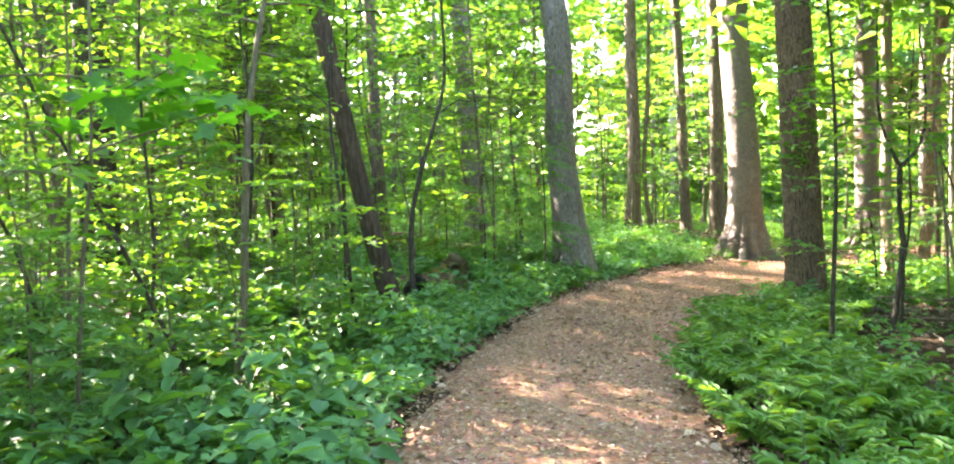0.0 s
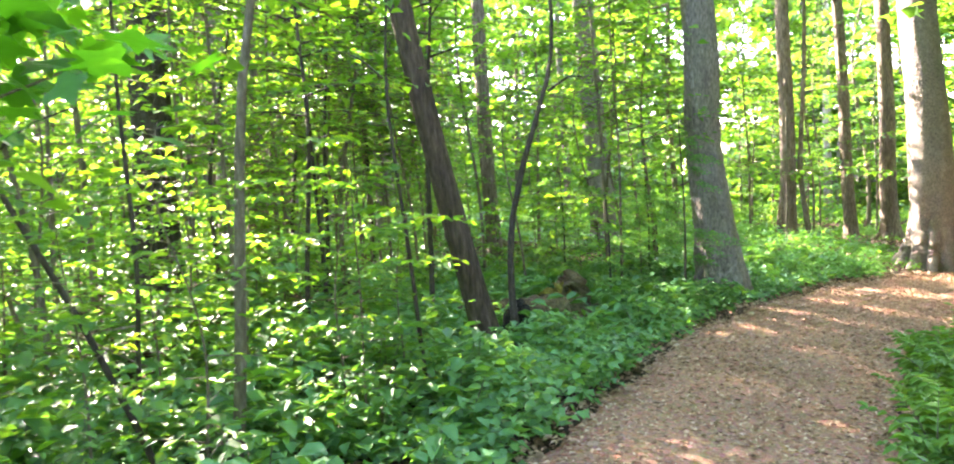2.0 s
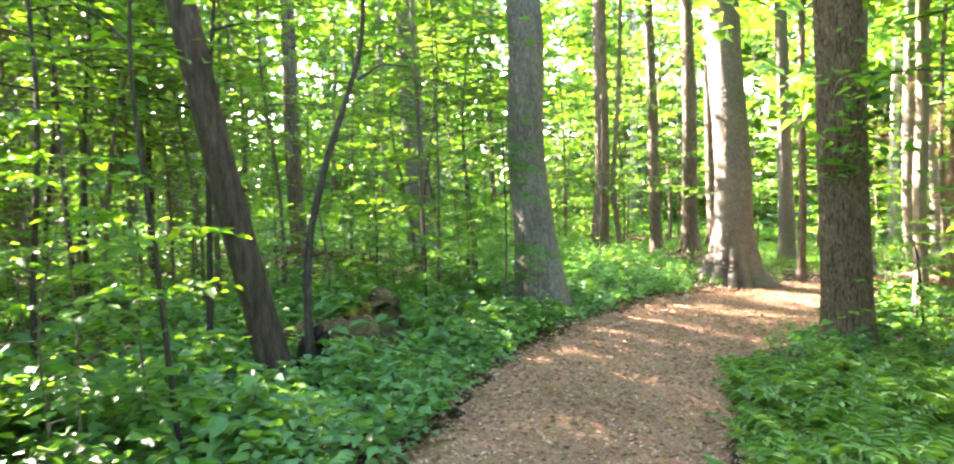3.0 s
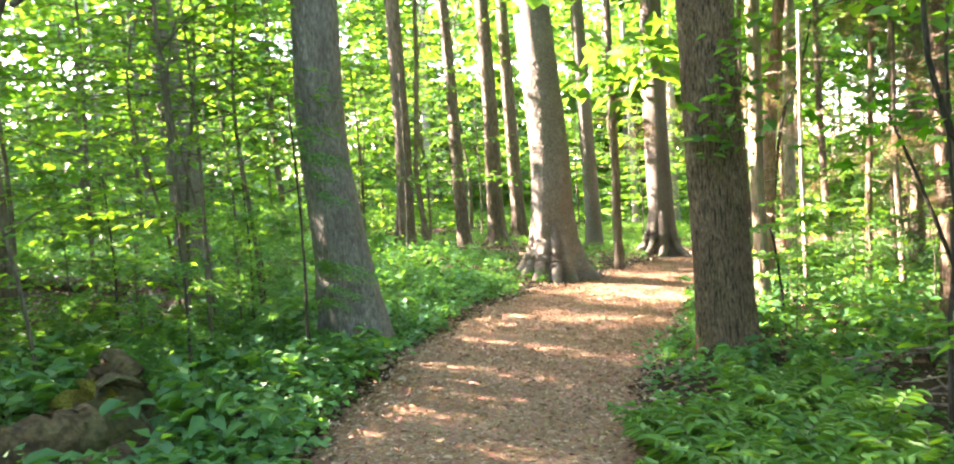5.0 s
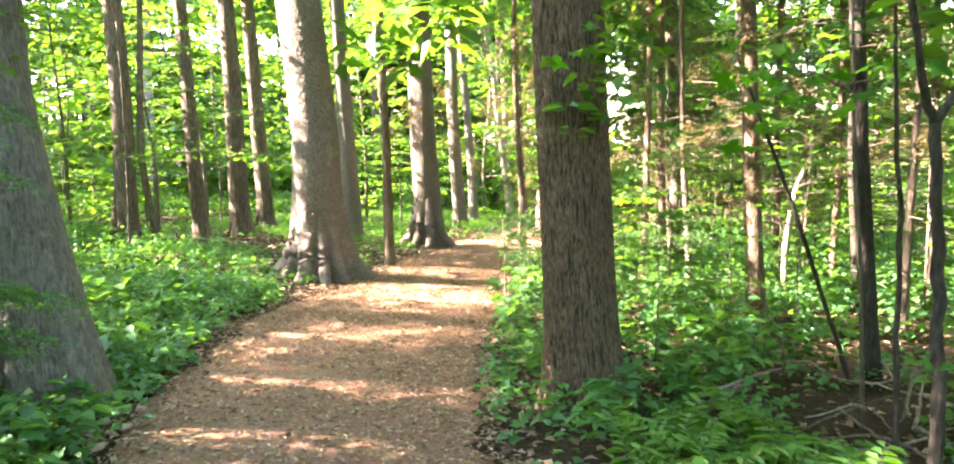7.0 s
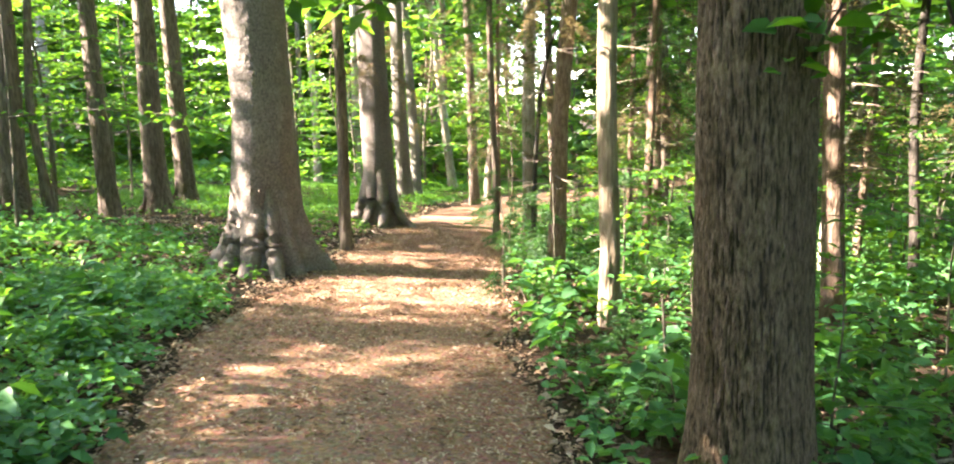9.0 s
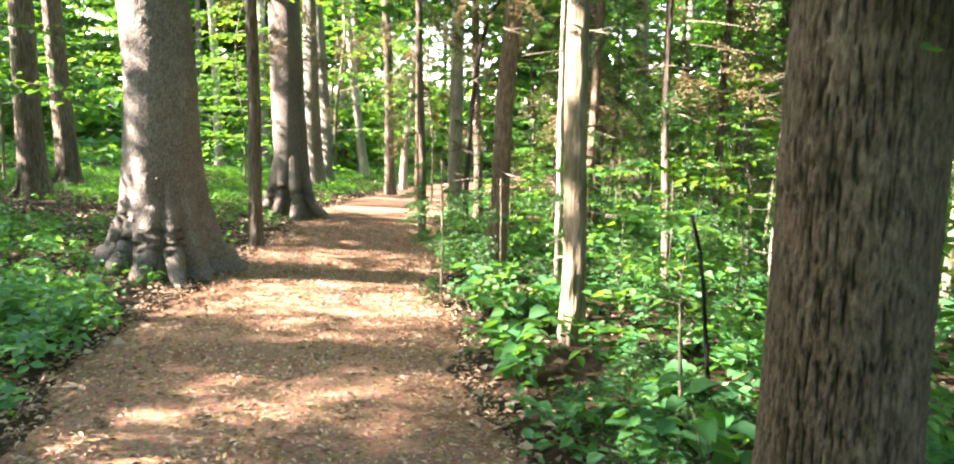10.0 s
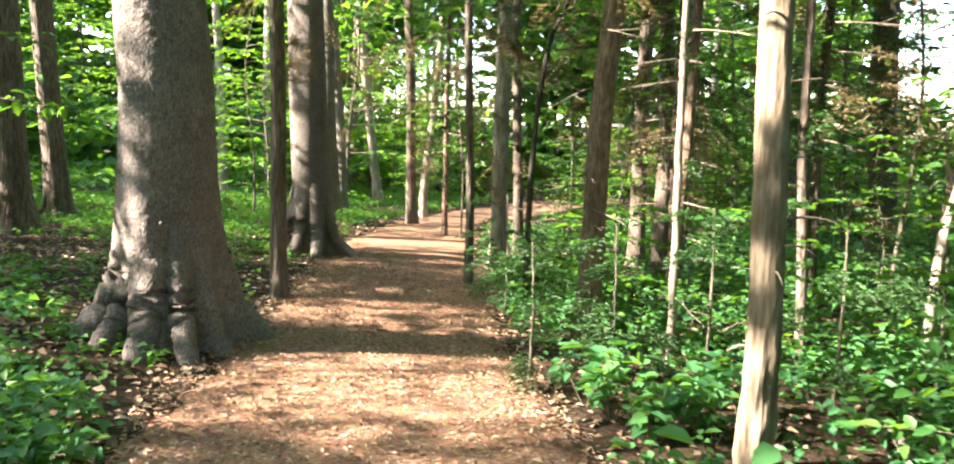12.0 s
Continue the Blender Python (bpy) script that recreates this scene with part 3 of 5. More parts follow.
tree("spruce_tree", 8.92, 11.9, 0.21, (0.0, 0.04), M_RED, "reddish spruce trunk with bare horizontal twigs", seed=29, crown_z=9)
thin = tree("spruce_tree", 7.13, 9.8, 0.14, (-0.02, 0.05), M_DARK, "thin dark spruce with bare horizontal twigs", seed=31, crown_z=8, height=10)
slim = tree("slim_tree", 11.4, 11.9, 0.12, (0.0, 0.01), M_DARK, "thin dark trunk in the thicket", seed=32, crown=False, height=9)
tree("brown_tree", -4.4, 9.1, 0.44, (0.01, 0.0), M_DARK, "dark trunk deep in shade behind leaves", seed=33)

# trees added up-sun: dense crowns above the view shade the ferns and thicket
SHADE_CROWNS = [crown_mesh("crown", 50 + i, 4.2, 6.0, 1250, 0.34, M_CANOPY, 18) for i in range(2)]
for k, (x, y) in enumerate(((-7.7, 16.4), (-10.8, 16.8), (-7.9, 14.6), (-5.6, 13.9), (-11.2, 13.4))):
    ob = tree("forest_tree", x, y, 0.24 + 0.04 * (k % 4), (0.01 * (k % 3 - 1), 0.0), (M_BROWN, M_GREY, M_DARK)[k % 3], "tall trunk added for its dense crown that shades the thicket", 14, 0.3, 14, 30, 30 + k, crown=False, group="trees of the wood")
    for j, z in enumerate((11.0,)):
        c = part("crown", SHADE_CROWNS[(k + j) % 2], ob)
        c.location, c.rotation_euler = (0.6 * j, 0.4, z), (0, 0, k * 1.3 + j)

# extra dense crowns added over the thicket, above the view, to darken it
for k, (ob, dx, dy, z) in enumerate(((thin, 0.0, -0.6, 9.6), (thin, 1.6, -3.4, 8.8), (slim, -0.6, -1.0, 9.6), (slim, 1.0, 1.6, 8.8), (oak, 0.9, -1.6, 12.0))):
    c = part("crown", SHADE_CROWNS[k % 2], ob)
    c.location, c.rotation_euler = (dx, dy, z), (0, 0, k * 2.1)
# trees added to cut sky light in the thicket; first eight stand unseen
for k, (x, y) in enumerate(((6.4, 3.2), (9.2, 5.6), (12.4, 4.4), (8.2, 0.4), (13.6, 7.2), (16.8, 6.4), (11.6, 0.8), (5.2, -1.2), (7.4, 7.2), (10.3, 9.0), (8.4, 3.4), (12.6, 10.2), (5.6, 4.9))):
    ob = tree("forest_tree", x, y, 0.22 + 0.03 * (k % 3), (0.0, 0.01 * (k % 3 - 1)), (M_DARK, M_BROWN)[k % 2], "tall trunk added for its dense crown that shades the thicket", 13, 0.3, 12, 24, 170 + k, crown=False, group="trees of the wood")
    c = part("crown", SHADE_CROWNS[k % 2], ob)
    c.location, c.rotation_euler = (0, 0, (7.6 if k < 8 else 6.6) + 0.6 * (k % 3)), (0, 0, k * 1.4)
# trees added up-sun so their thin, gappy crowns break the sun into flecks
LOOSE = [crown_mesh("crown", 90 + i, 4.4, 5.0, 480, 0.34, M_CANOPY, 9) for i in range(3)]
for k, (x, y) in enumerate(((-6.6, 24.3), (-11.0, 27.6), (-13.8, 27.0), (-13.2, 31.6), (-9.0, 21.6))):
    ob = tree("forest_tree", x, y, 0.22 + 0.03 * (k % 3), (0.01 * (k % 3 - 1), 0.0), (M_BROWN, M_GREY)[k % 2], "tall trunk added so its thin crown breaks up the sun", 14, 0.3, 12, 24, 150 + k, crown=False, group="trees of the wood")
    c = part("crown", LOOSE[k % 3], ob)
    c.location, c.rotation_euler = (0, 0, 10.6 + 0.7 * (k % 3)), (0, 0, k * 1.9)

# clumped crowns added across the sunny lane, leaving sun patches and shading the oak
CLUMPED = [crown_mesh("crown", 120 + i, 3.4, 4.6, 2300, 0.22, M_CANOPY, 22, 0.115) for i in range(3)]
for k, (across, along, z) in enumerate(((-4.4, 12.0, 7.4), (5.0, 13.0, 8.2), (-5.2, 9.0, 8.2), (-5.6, 12.5, 11.0), (-7.0, 10.0, 10.0), (-8.8, 9.0, 9.6), (-7.6, 14.0, 12.4), (-6.2, 7.5, 8.2))):
    x, y = 5.5 + 0.644 * across - 0.765 * along, 16.5 + 0.765 * across + 0.644 * along
    ob = tree("forest_tree", x, y, 0.24 + 0.03 * (k % 3), (0.01 * (k % 3 - 1), 0.0), (M_BROWN, M_GREY)[k % 2], "tall trunk added so its clumped crown patterns the sunlight", 15, 0.3, 12, 24, 190 + k, crown=False, group="trees of the wood")
    c = part("crown", CLUMPED[k % 3], ob)
    c.location, c.rotation_euler = (0, 0, z), (0, 0, k * 1.9)

# trees farther off
far = np.random.default_rng(21)
placed = [(o.location.x, o.location.y) for o in scene.objects if o.get("category") == "tree"]
count = 0
while count < 95:
    x, y = far.uniform(-34, 46), far.uniform(-14, 60)
    if off_trail(x, y)[0][0] < 2.2 or in_gap(x, y, far.random() * 0.6) or sky_gap(x, y) or min((x - a) ** 2 + (y - b) ** 2 for a, b in placed) < 7.5:
        continue
    # the stretches near the path hold only the trees above
    if -7 < x < 21 and -3 < y < 29 and not (x < -5 or y < 1):
        continue
    placed.append((x, y))
    count += 1
    if sun_lane(x, y, 9, 30, 2.0):
        continue
    m = (M_BROWN, M_GREY, M_BROWN, M_RED, M_GREY, M_PALE)[far.integers(0, 6)]
    tree("forest_tree", x, y, far.uniform(0.18, 0.5), tuple(far.normal(0, 0.025, 2)), m, "tall straight trunk deeper in the wood", 14, 0.3, 12, 24, 60 + count, crown=not (15 < sun_axes(x, y)[0] < 23 and x < 24), crown_z=far.uniform(9.5, 12.5), group="trees of the wood")

# ---- saplings and shrubs ----
SAPS = [sapling_meshes(200 + i, h, s, l, sp, low, nb, th, fine=i in (3, 4, 5), twigs=i not in (3, 4, 5)) for i, (h, s, l, sp, low, nb, th) in enumerate([
    (4.6, 1.7, 0.11, 0.075, 0.30, 22, 0.022), (3.8, 1.5, 0.10, 0.07, 0.25, 20, 0.018), (5.4, 1.9, 0.12, 0.085, 0.38, 22, 0.026),
    (3.0, 1.3, 0.09, 0.06, 0.15, 18, 0.014), (2.2, 1.1, 0.09, 0.055, 0.12, 16, 0.011), (1.5, 0.9, 0.085, 0.05, 0.10, 14, 0.009), (6.5, 2.2, 0.13, 0.095, 0.35, 24, 0.032)])]
GROVE = [sapling_meshes(260 + i, h, s, l, sp, low, nb, th, M_FAR, fine=False, twigs=False) for i, (h, s, l, sp, low, nb, th) in enumerate([
    (8.5, 3.0, 0.30, 0.17, 0.06, 32, 0.06), (11.0, 3.4, 0.34, 0.20, 0.10, 36, 0.08), (6.0, 2.6, 0.26, 0.14, 0.03, 28, 0.05)])]


def sapling(i, x, y, rot, label, group="saplings in the undergrowth", name="sapling", scale=1.0, bank=SAPS):
    if math.hypot(x - 0.3, y - 20.0) < 0.6:
        return None
    ob = thing(name, x, y, label, "sapling", group)
    ob.rotation_euler = (0, 0, rot)
    ob.scale = (scale, scale, scale)
    part("stem", bank[i][0], ob)
    part("foliage", bank[i][1], ob)
    return ob


def clear(x, y, away):
    return off_trail(x, y)[0][0] > away and min((x - a) ** 2 + (y - b) ** 2 for a, b in placed) > 0.5


sp = np.random.default_rng(5)
n = 0
while n < 78:
    x, y = sp.uniform(-10, 3), sp.uniform(1.5, 24)
    d, s = off_trail(x, y)
    if s[0] > 0 or d[0] < 1.3 or not clear(x, y, 1.3) or (x > 3 and y > 13) or math.hypot(x + 0.8, y - 8.4) < 1.6 or (x + 0.9) ** 2 / 5 + (y - 15.6) ** 2 / 3 < 1 or in_gap(x, y, sp.random()):
        continue
    i = int(sp.choice([0, 1, 2, 3, 4, 5, 6], p=[0.16, 0.16, 0.14, 0.16, 0.14, 0.1, 0.14]))
    if d[0] < 2.3 and i in (3, 4):
        i = 0
    if sun_lane(x, y, 0.5, 9) and n % 3:
        i = 5
    sapling(i, x, y, sp.uniform(0, 6.28), "thin sapling with layered green leaves in the undergrowth", scale=sp.uniform(0.8, 1.15))
    n += 1
n = 0
while n < 125:
    x, y = sp.uniform(2.5, 20), sp.uniform(2.5, 20)
    d, s = off_trail(x, y)
    if s[0] < 0 or d[0] < 1.0 or not clear(x, y, 1.0):
        continue
    i = int(sp.choice([0, 1, 2, 3, 4, 5, 6], p=[0.14, 0.14, 0.12, 0.16, 0.18, 0.16, 0.10]))
    if d[0] < 3.4 and y < 11 and sp.random() < 0.3:
        continue
    if y < 10.3 and d[0] < 1.9:
        continue
    if d[0] < 2.0 and i not in (4, 5):
        i = 5
    sapling(i, x, y, sp.uniform(0, 6.28), "leafy shrub with layered green sprays in the thicket", "shrubs of the thicket", "shrub", sp.uniform(0.8, 1.15))
    n += 1
n = 0
while n < 190:
    x, y = sp.uniform(-34, 46), sp.uniform(-2, 58)
    if off_trail(x, y)[0][0] < 3.5 or (-9 < x < 21 and y < 24.5) or (4 < x < 17 and y < 29.5) or (x < 0 and y < 4) or in_gap(x, y, sp.random()) or sky_gap(x, y):
        continue
    sapling(int(sp.integers(0, 3)), x, y, sp.uniform(0, 6.28), "young tree with bright green leaves deeper in the wood", "young trees of the wood", "young_tree", sp.uniform(0.8, 1.25), GROVE)
    n += 1

n = 0
while n < 24:
    x, y = sp.uniform(-7, 1.6), sp.uniform(10.5, 20)
    d, s = off_trail(x, y)
    if s[0] > 0 or d[0] < 1.6 or not clear(x, y, 1.6) or in_gap(x, y, sp.random()) or (x + 0.9) ** 2 / 5 + (y - 15.6) ** 2 / 3 < 1:
        continue
    i = int(sp.integers(0, 3))
    if sun_lane(x, y, 0.5, 9) and n % 4:
        i = 5
    sapling(i, x, y, sp.uniform(0, 6.28), "slender sapling with layered green leaves in the wood", scale=sp.uniform(0.85, 1.2))
    n += 1

lf = np.random.default_rng(77)
n = 0
while n < 20:
    x, y = lf.uniform(-7.5, -2.0), lf.uniform(5.5, 13)
    if not clear(x, y, 2.6):
        continue
    sapling(int(lf.integers(0, 3)), x, y, lf.uniform(0, 6.28), "slender sapling with layered green leaves in the wood", scale=lf.uniform(0.75, 1.1))
    n += 1

# sprays over the clearing and thicket, leaves clear of the ground
HIGH = [sapling_meshes(290 + i, h, s, l, sp_, low, nb, th, M_FAR, fine=False, twigs=False) for i, (h, s, l, sp_, low, nb, th) in enumerate([
    (7.0, 2.4, 0.17, 0.11, 0.26, 26, 0.035), (6.0, 2.2, 0.16, 0.10, 0.34, 22, 0.03), (8.0, 2.6, 0.18, 0.12, 0.4, 26, 0.04)])]
for x, y, i in ((-1.1, 16.3, 0), (-2.3, 17.6, 2), (-3.4, 18.8, 0), (-2.9, 15.4, 1), (2.6, 24.8, 1), (3.2, 23.6, 2), (5.6, 23.6, 0), (6.2, 26.6, 1), (4.3, 25.4, 2), (8.9, 29.0, 0), (11.4, 28.2, 1), (13.2, 30.4, 2),
                (11.9, 32.6, 0), (15.2, 33.5, 1), (7.6, 30.8, 2), (5.0, 29.0, 0), (14.2, 27.6, 1), (2.0, 26.0, 2), (0.0, 24.0, 0),
                (0.9, 21.4, 0), (16.5, 23.0, 1), (18.6, 21.4, 2), (20.2, 17.4, 1), (14.6, 11.2, 2), (12.6, 9.4, 1), (20.5, 20.0, 0), (18.5, 11.0, 2), (17.0, 9.5, 0), (21.5, 11.5, 1), (10.6, 8.6, 0), (9.0, 7.0, 1), (12.2, 7.2, 2)):
    sapling(i, x, y, x * 1.9 + y, "young tree with sprays of sunlit yellow-green leaves", "young trees of the wood", "young_tree", 1.0, HIGH)
for k in range(16):
    a, d = radians(14 + 2.3 * k), 23.5 + 1.9 * ((k * 5) % 4)
    x, y = 2.0 + d * math.cos(a), 10.0 + d * math.sin(a)
    if not sky_gap(x, y) and off_trail(x, y)[0][0] > 3.0 and not 17 < sun_axes(x, y)[0] < 24:
        sapling(k % 3, x, y, k * 1.7, "young tree with bright green leaves deeper in the wood", "young trees of the wood", "young_tree", 1.0, GROVE)
for x, y, i in ((31.0, 36.5, 0), (33.5, 38.5, 1), (28.5, 36.0, 2), (35.5, 36.0, 1)):
    sapling(i, x, y, x, "young tree with bright green leaves deeper in the wood", "young trees of the wood", "young_tree", 1.1, GROVE)
for x, y in ((21.5, 29.2), (23.0, 30.6), (24.5, 31.0), (22.4, 23.6), (24.0, 25.2), (25.5, 31.6), (21.0, 22.0), (26.5, 25.6)):
    sapling(4 if x < 24 else 3, x, y, x * 2.3, "sunlit bright green shrub at the bend of the path", "shrubs at the bend", "shrub", 1.2)

# woods that close the view all round
def wood_belt(name, r0, r1, count, height, size, seed, label, low=0.0):
    r = np.random.default_rng(seed)
    clumps = 620
    ca, cr = r.uniform(0, 6.28, clumps), r.uniform(r0, r1, clumps)
    cz = low + height * r.random(clumps) ** 1.1
    pick = r.integers(0, clumps, count)
    a = ca[pick] + r.normal(0, 1.6, count) / cr[pick]
    rad = cr[pick] + r.normal(0, 1.2, count)
    x, y = 5 + rad * np.cos(a), 15 + rad * np.sin(a)
    z = land(x, y, np.full(count, 5.0)) + np.maximum(0.1, cz[pick] + r.normal(0, 0.9, count))
    keep = (off_trail(x, y)[0] > 2.0) & ~(sky_gap(x, y) & (z > 0.5 + 2.5 * r.random(count)))
    P = np.stack([x, y, z], -1)[keep]
    v, f = leaf_cloud(P, r.normal(0, 1, (len(P), 3)) * np.array([1, 1, 0.5]), r.uniform(0.6, 1.3, len(P)) * size, 0.65, 0.6, r=r)
    return tagged(new(name, mesh_np(name, v, [f], M_FAR)), label, "woods", kind="stuff")


wood_belt("distant_woods", 36, 52, 80000, 19, 1.2, 71, "dense green woods in the distance")
wood_belt("distant_thicket", 30, 46, 26000, 3.0, 0.8, 72, "dense green thicket in the distance")

n = 0
while n < 48:
    x, y = sp.uniform(-5.5, 2.5), sp.uniform(2.0, 16)
    d, s = off_trail(x, y)
    if s[0] > 0 or not 0.9 < d[0] < 5.5 or not clear(x, y, 0.9) or math.hypot(x + 0.5, y - 9.0) < 1.3:
        continue
    sapling(int(sp.choice([4, 5, 5])), x, y, sp.uniform(0, 6.28), "low leafy shrub with layered green sprays", "low shrubs", "shrub", sp.uniform(0.6, 0.95))
    n += 1

# ---- undergrowth ----
def patchy(x, y):
    return 0.5 + 0.5 * ripple(x * 0.8 + 3, y * 0.8, 0.9)


def herb_points(count, box, lo, hi, side, seed, thresh=0.25):
    r = np.random.default_rng(seed)
    x = r.uniform(box[0], box[1], count * 4)
    y = r.uniform(box[2], box[3], count * 4)
    d, s = off_trail(x, y)
    keep = (d > lo + 0.15 * r.random(len(x))) & (d < hi) & (s == side) & (patchy(x, y) > thresh * r.random(len(x)) * 2)
    keep &= ~((s == 1) & (y < 11.8) & (d > 1.1) & (r.random(len(x)) > 0.42)) & ~((x > 2.4) & (y > 13.2) & (y < 22) & (s == -1) & (r.random(len(x)) > 0.45))
    keep &= ((x + 0.9) ** 2 / 7 + (y - 15.6) ** 2 / 4 > r.uniform(0.5, 1.3, len(x))) & ((x - 6.5) ** 2 / 8 + (y - 23.4) ** 2 / 3 > r.uniform(0.3, 1.3, len(x)))
    keep &= (x + 0.35) ** 2 / 0.5 + (y - 9.85) ** 2 / 0.55 > r.uniform(0.6, 1.2, len(x))
    x, y, d = x[keep][:count], y[keep][:count], d[keep][:count]
    return x, y, d, land(x, y, d)


def herbs(name, pts, leaves, height, size, material, label, seed, width=0.6, fine=True, flat=0.35):
    """Low plants: whorls of leaves round short stems."""
    r = np.random.default_rng(seed)
    x, y, d, z = pts
    n = len(x)
    h = height * r.uniform(0.35, 1.1, n) * (0.45 + 1.1 * patchy(x * 1.6 + 5, y * 1.6))
    k = leaves
    a = r.uniform(0, 6.28, (n, 1)) + np.arange(k)[None] * 2.4 + r.normal(0, 0.3, (n, k))
    u = np.linspace(0.35, 1, k)[None] + r.normal(0, 0.05, (n, k))
    out = 0.25 * size
    B = np.stack([x[:, None] + out * np.cos(a) + r.normal(0, 0.25 * size, (n, k)), y[:, None] + out * np.sin(a) + r.normal(0, 0.25 * size, (n, k)), z[:, None] + h[:, None] * u], -1).reshape(-1, 3)
    D = np.stack([np.cos(a), np.sin(a), r.normal(0.05, flat, (n, k))], -1).reshape(-1, 3)
    v, f = leaf_cloud(B, D, (size * r.uniform(0.55, 1.25, (n, k))).ravel(), width, 0.3, fine, 0.2, r)
    pile = Pile()
    pile.add(v, f)
    ob = new(name, pile.mesh(name, material))
    return tagged(ob, label, "undergrowth", kind="stuff")


herbs("undergrowth", herb_points(9000, (-6, 5, -1, 18), -0.05, 2.2, -1, 1, 0.12), 7, 0.24, 0.085, M_HERB, "low green undergrowth covering the ground", 11, width=0.75, fine=False)
herbs("undergrowth", herb_points(8000, (-12, 6, -1, 26), 1.6, 12, -1, 2, 0.5), 7, 0.36, 0.12, M_HERB, "green undergrowth among the saplings", 12, fine=False)
herbs("undergrowth", herb_points(5200, (3, 20, 1, 24), 0.0, 4.0, 1, 3, 0.75), 7, 0.28, 0.085, M_HERB, "green undergrowth at the foot of the thicket", 13)
herbs("undergrowth", herb_points(5000, (4, 24, 0, 26), 3.0, 12, 1, 4, 0.4), 7, 0.5, 0.14, M_HERB, "green undergrowth inside the thicket", 14, fine=False)
herbs("grassy_undergrowth", herb_points(9000, (2, 30, 13, 40), 0.15, 9, -1, 5, 0.35), 6, 0.20, 0.09, M_FERN, "bright low greenery in the sunny clearing", 15, fine=False)
herbs("far_undergrowth", herb_points(7000, (-32, 46, 5, 56), 9, 40, -1, 6, 0.2), 7, 0.7, 0.26, M_FAR, "green undergrowth far off in the wood", 16, fine=False)
herbs("far_undergrowth", herb_points(4000, (8, 50, -10, 40), 10, 40, 1, 7, 0.2), 7, 0.8, 0.26, M_FAR, "green undergrowth far off in the wood", 17, fine=False)


def fern_plant(seed, stems=6, length=0.5, leaf=0.14, pairs=8):
    """Arching stems, each with paired pointed leaflets."""
    r = np.random.default_rng(seed)
    wood, B, D, S = Pile(), [], [], []
    for s in range(stems):
        a = 6.28 * s / stems + r.normal(0, 0.35)
        hd, sd = np.array([math.cos(a), math.sin(a), 0]), np.array([-math.sin(a), math.cos(a), 0])
        L = length * r.uniform(0.6, 1.15)
        u = np.linspace(0, 1, pairs + 3)[:, None]
        p = hd * L * 0.6 * u ** 1.4 + np.array([0, 0, 1.0]) * L * (u - 0.42 * u ** 2) - np.array([0, 0, 0.03])
        wood.add(*tube(p[::2], 0.005 * (1.2 - u[::2, 0]), 3))
        for q in (1, -1):
            B.append(p[3:])
            D.append(hd * 0.7 + sd * q * 0.9 + np.array([0, 0, 0.1]) + r.normal(0, 0.14, (pairs, 3)))
            S.append(leaf * (1.1 - 0.55 * u[3:, 0]) * r.uniform(0.75, 1.2, pairs))
    v, f = leaf_cloud(np.concatenate(B), np.concatenate(D), np.concatenate(S), 0.36, 0.22, True, 0.2, r)
    return wood.mesh("stems", M_STEM, True), mesh_np("leaves", v, [f], M_FERN)


def broad_plant(seed, stems=5, height=0.4, leaf=0.16, material=None):
    """Upright leafy plant: thin stems with whorls of broad leaves."""
    r = np.random.default_rng(seed)
    wood, B, D, S = Pile(), [], [], []
    for s in range(stems):
        a = r.uniform(0, 6.28)
        tip = np.array([math.cos(a), math.sin(a), 0]) * height * r.uniform(0.1, 0.55) + np.array([0, 0, height * r.uniform(0.6, 1.15)])
        u = np.linspace(0, 1, 6)[:, None]
        p = tip * u + np.array([0, 0, -0.04]) + 0.015 * r.normal(0, 1, (6, 3)) * u
        wood.add(*tube(p[::2], 0.005 * (1.2 - u[::2, 0]), 3))
        for j in range(6):
            b = r.uniform(0, 6.28)
            k = 0.45 + 0.11 * j
            B.append([np.interp(k, u[:, 0], p[:, i]) for i in range(3)])
            D.append([math.cos(b), math.sin(b), r.normal(0.1, 0.25)])
            S.append(leaf * r.uniform(0.5, 1.15))
    v, f = leaf_cloud(np.array(B), np.array(D), np.array(S), 0.62, 0.25, True, 0.25, r)
    return wood.mesh("stems", M_STEM, True), mesh_np("leaves", v, [f], material or M_HERB)


def strew(bank, count, box, lo, hi, side, seed, name, label, group, dens=None, smin=0.75, smax=1.25):
    r = np.random.default_rng(seed)
    n = 0
    while n < count:
        x, y = r.uniform(box[0], box[1]), r.uniform(box[2], box[3])
        d, s = off_trail(x, y)
        if s[0] != side or not lo < d[0] < hi or min((x - a) ** 2 + (y - b) ** 2 for a, b in placed) < 0.12:
            continue
        ob = thing(name, x, y, label, "plant", group)
        k = r.uniform(smin, smax)
        ob.rotation_euler, ob.scale = (0, 0, r.uniform(0, 6.28)), (k, k, k)
        m = bank[r.integers(0, len(bank))]
        part("stem", m[0], ob)
        part("leaves", m[1], ob)
        n += 1


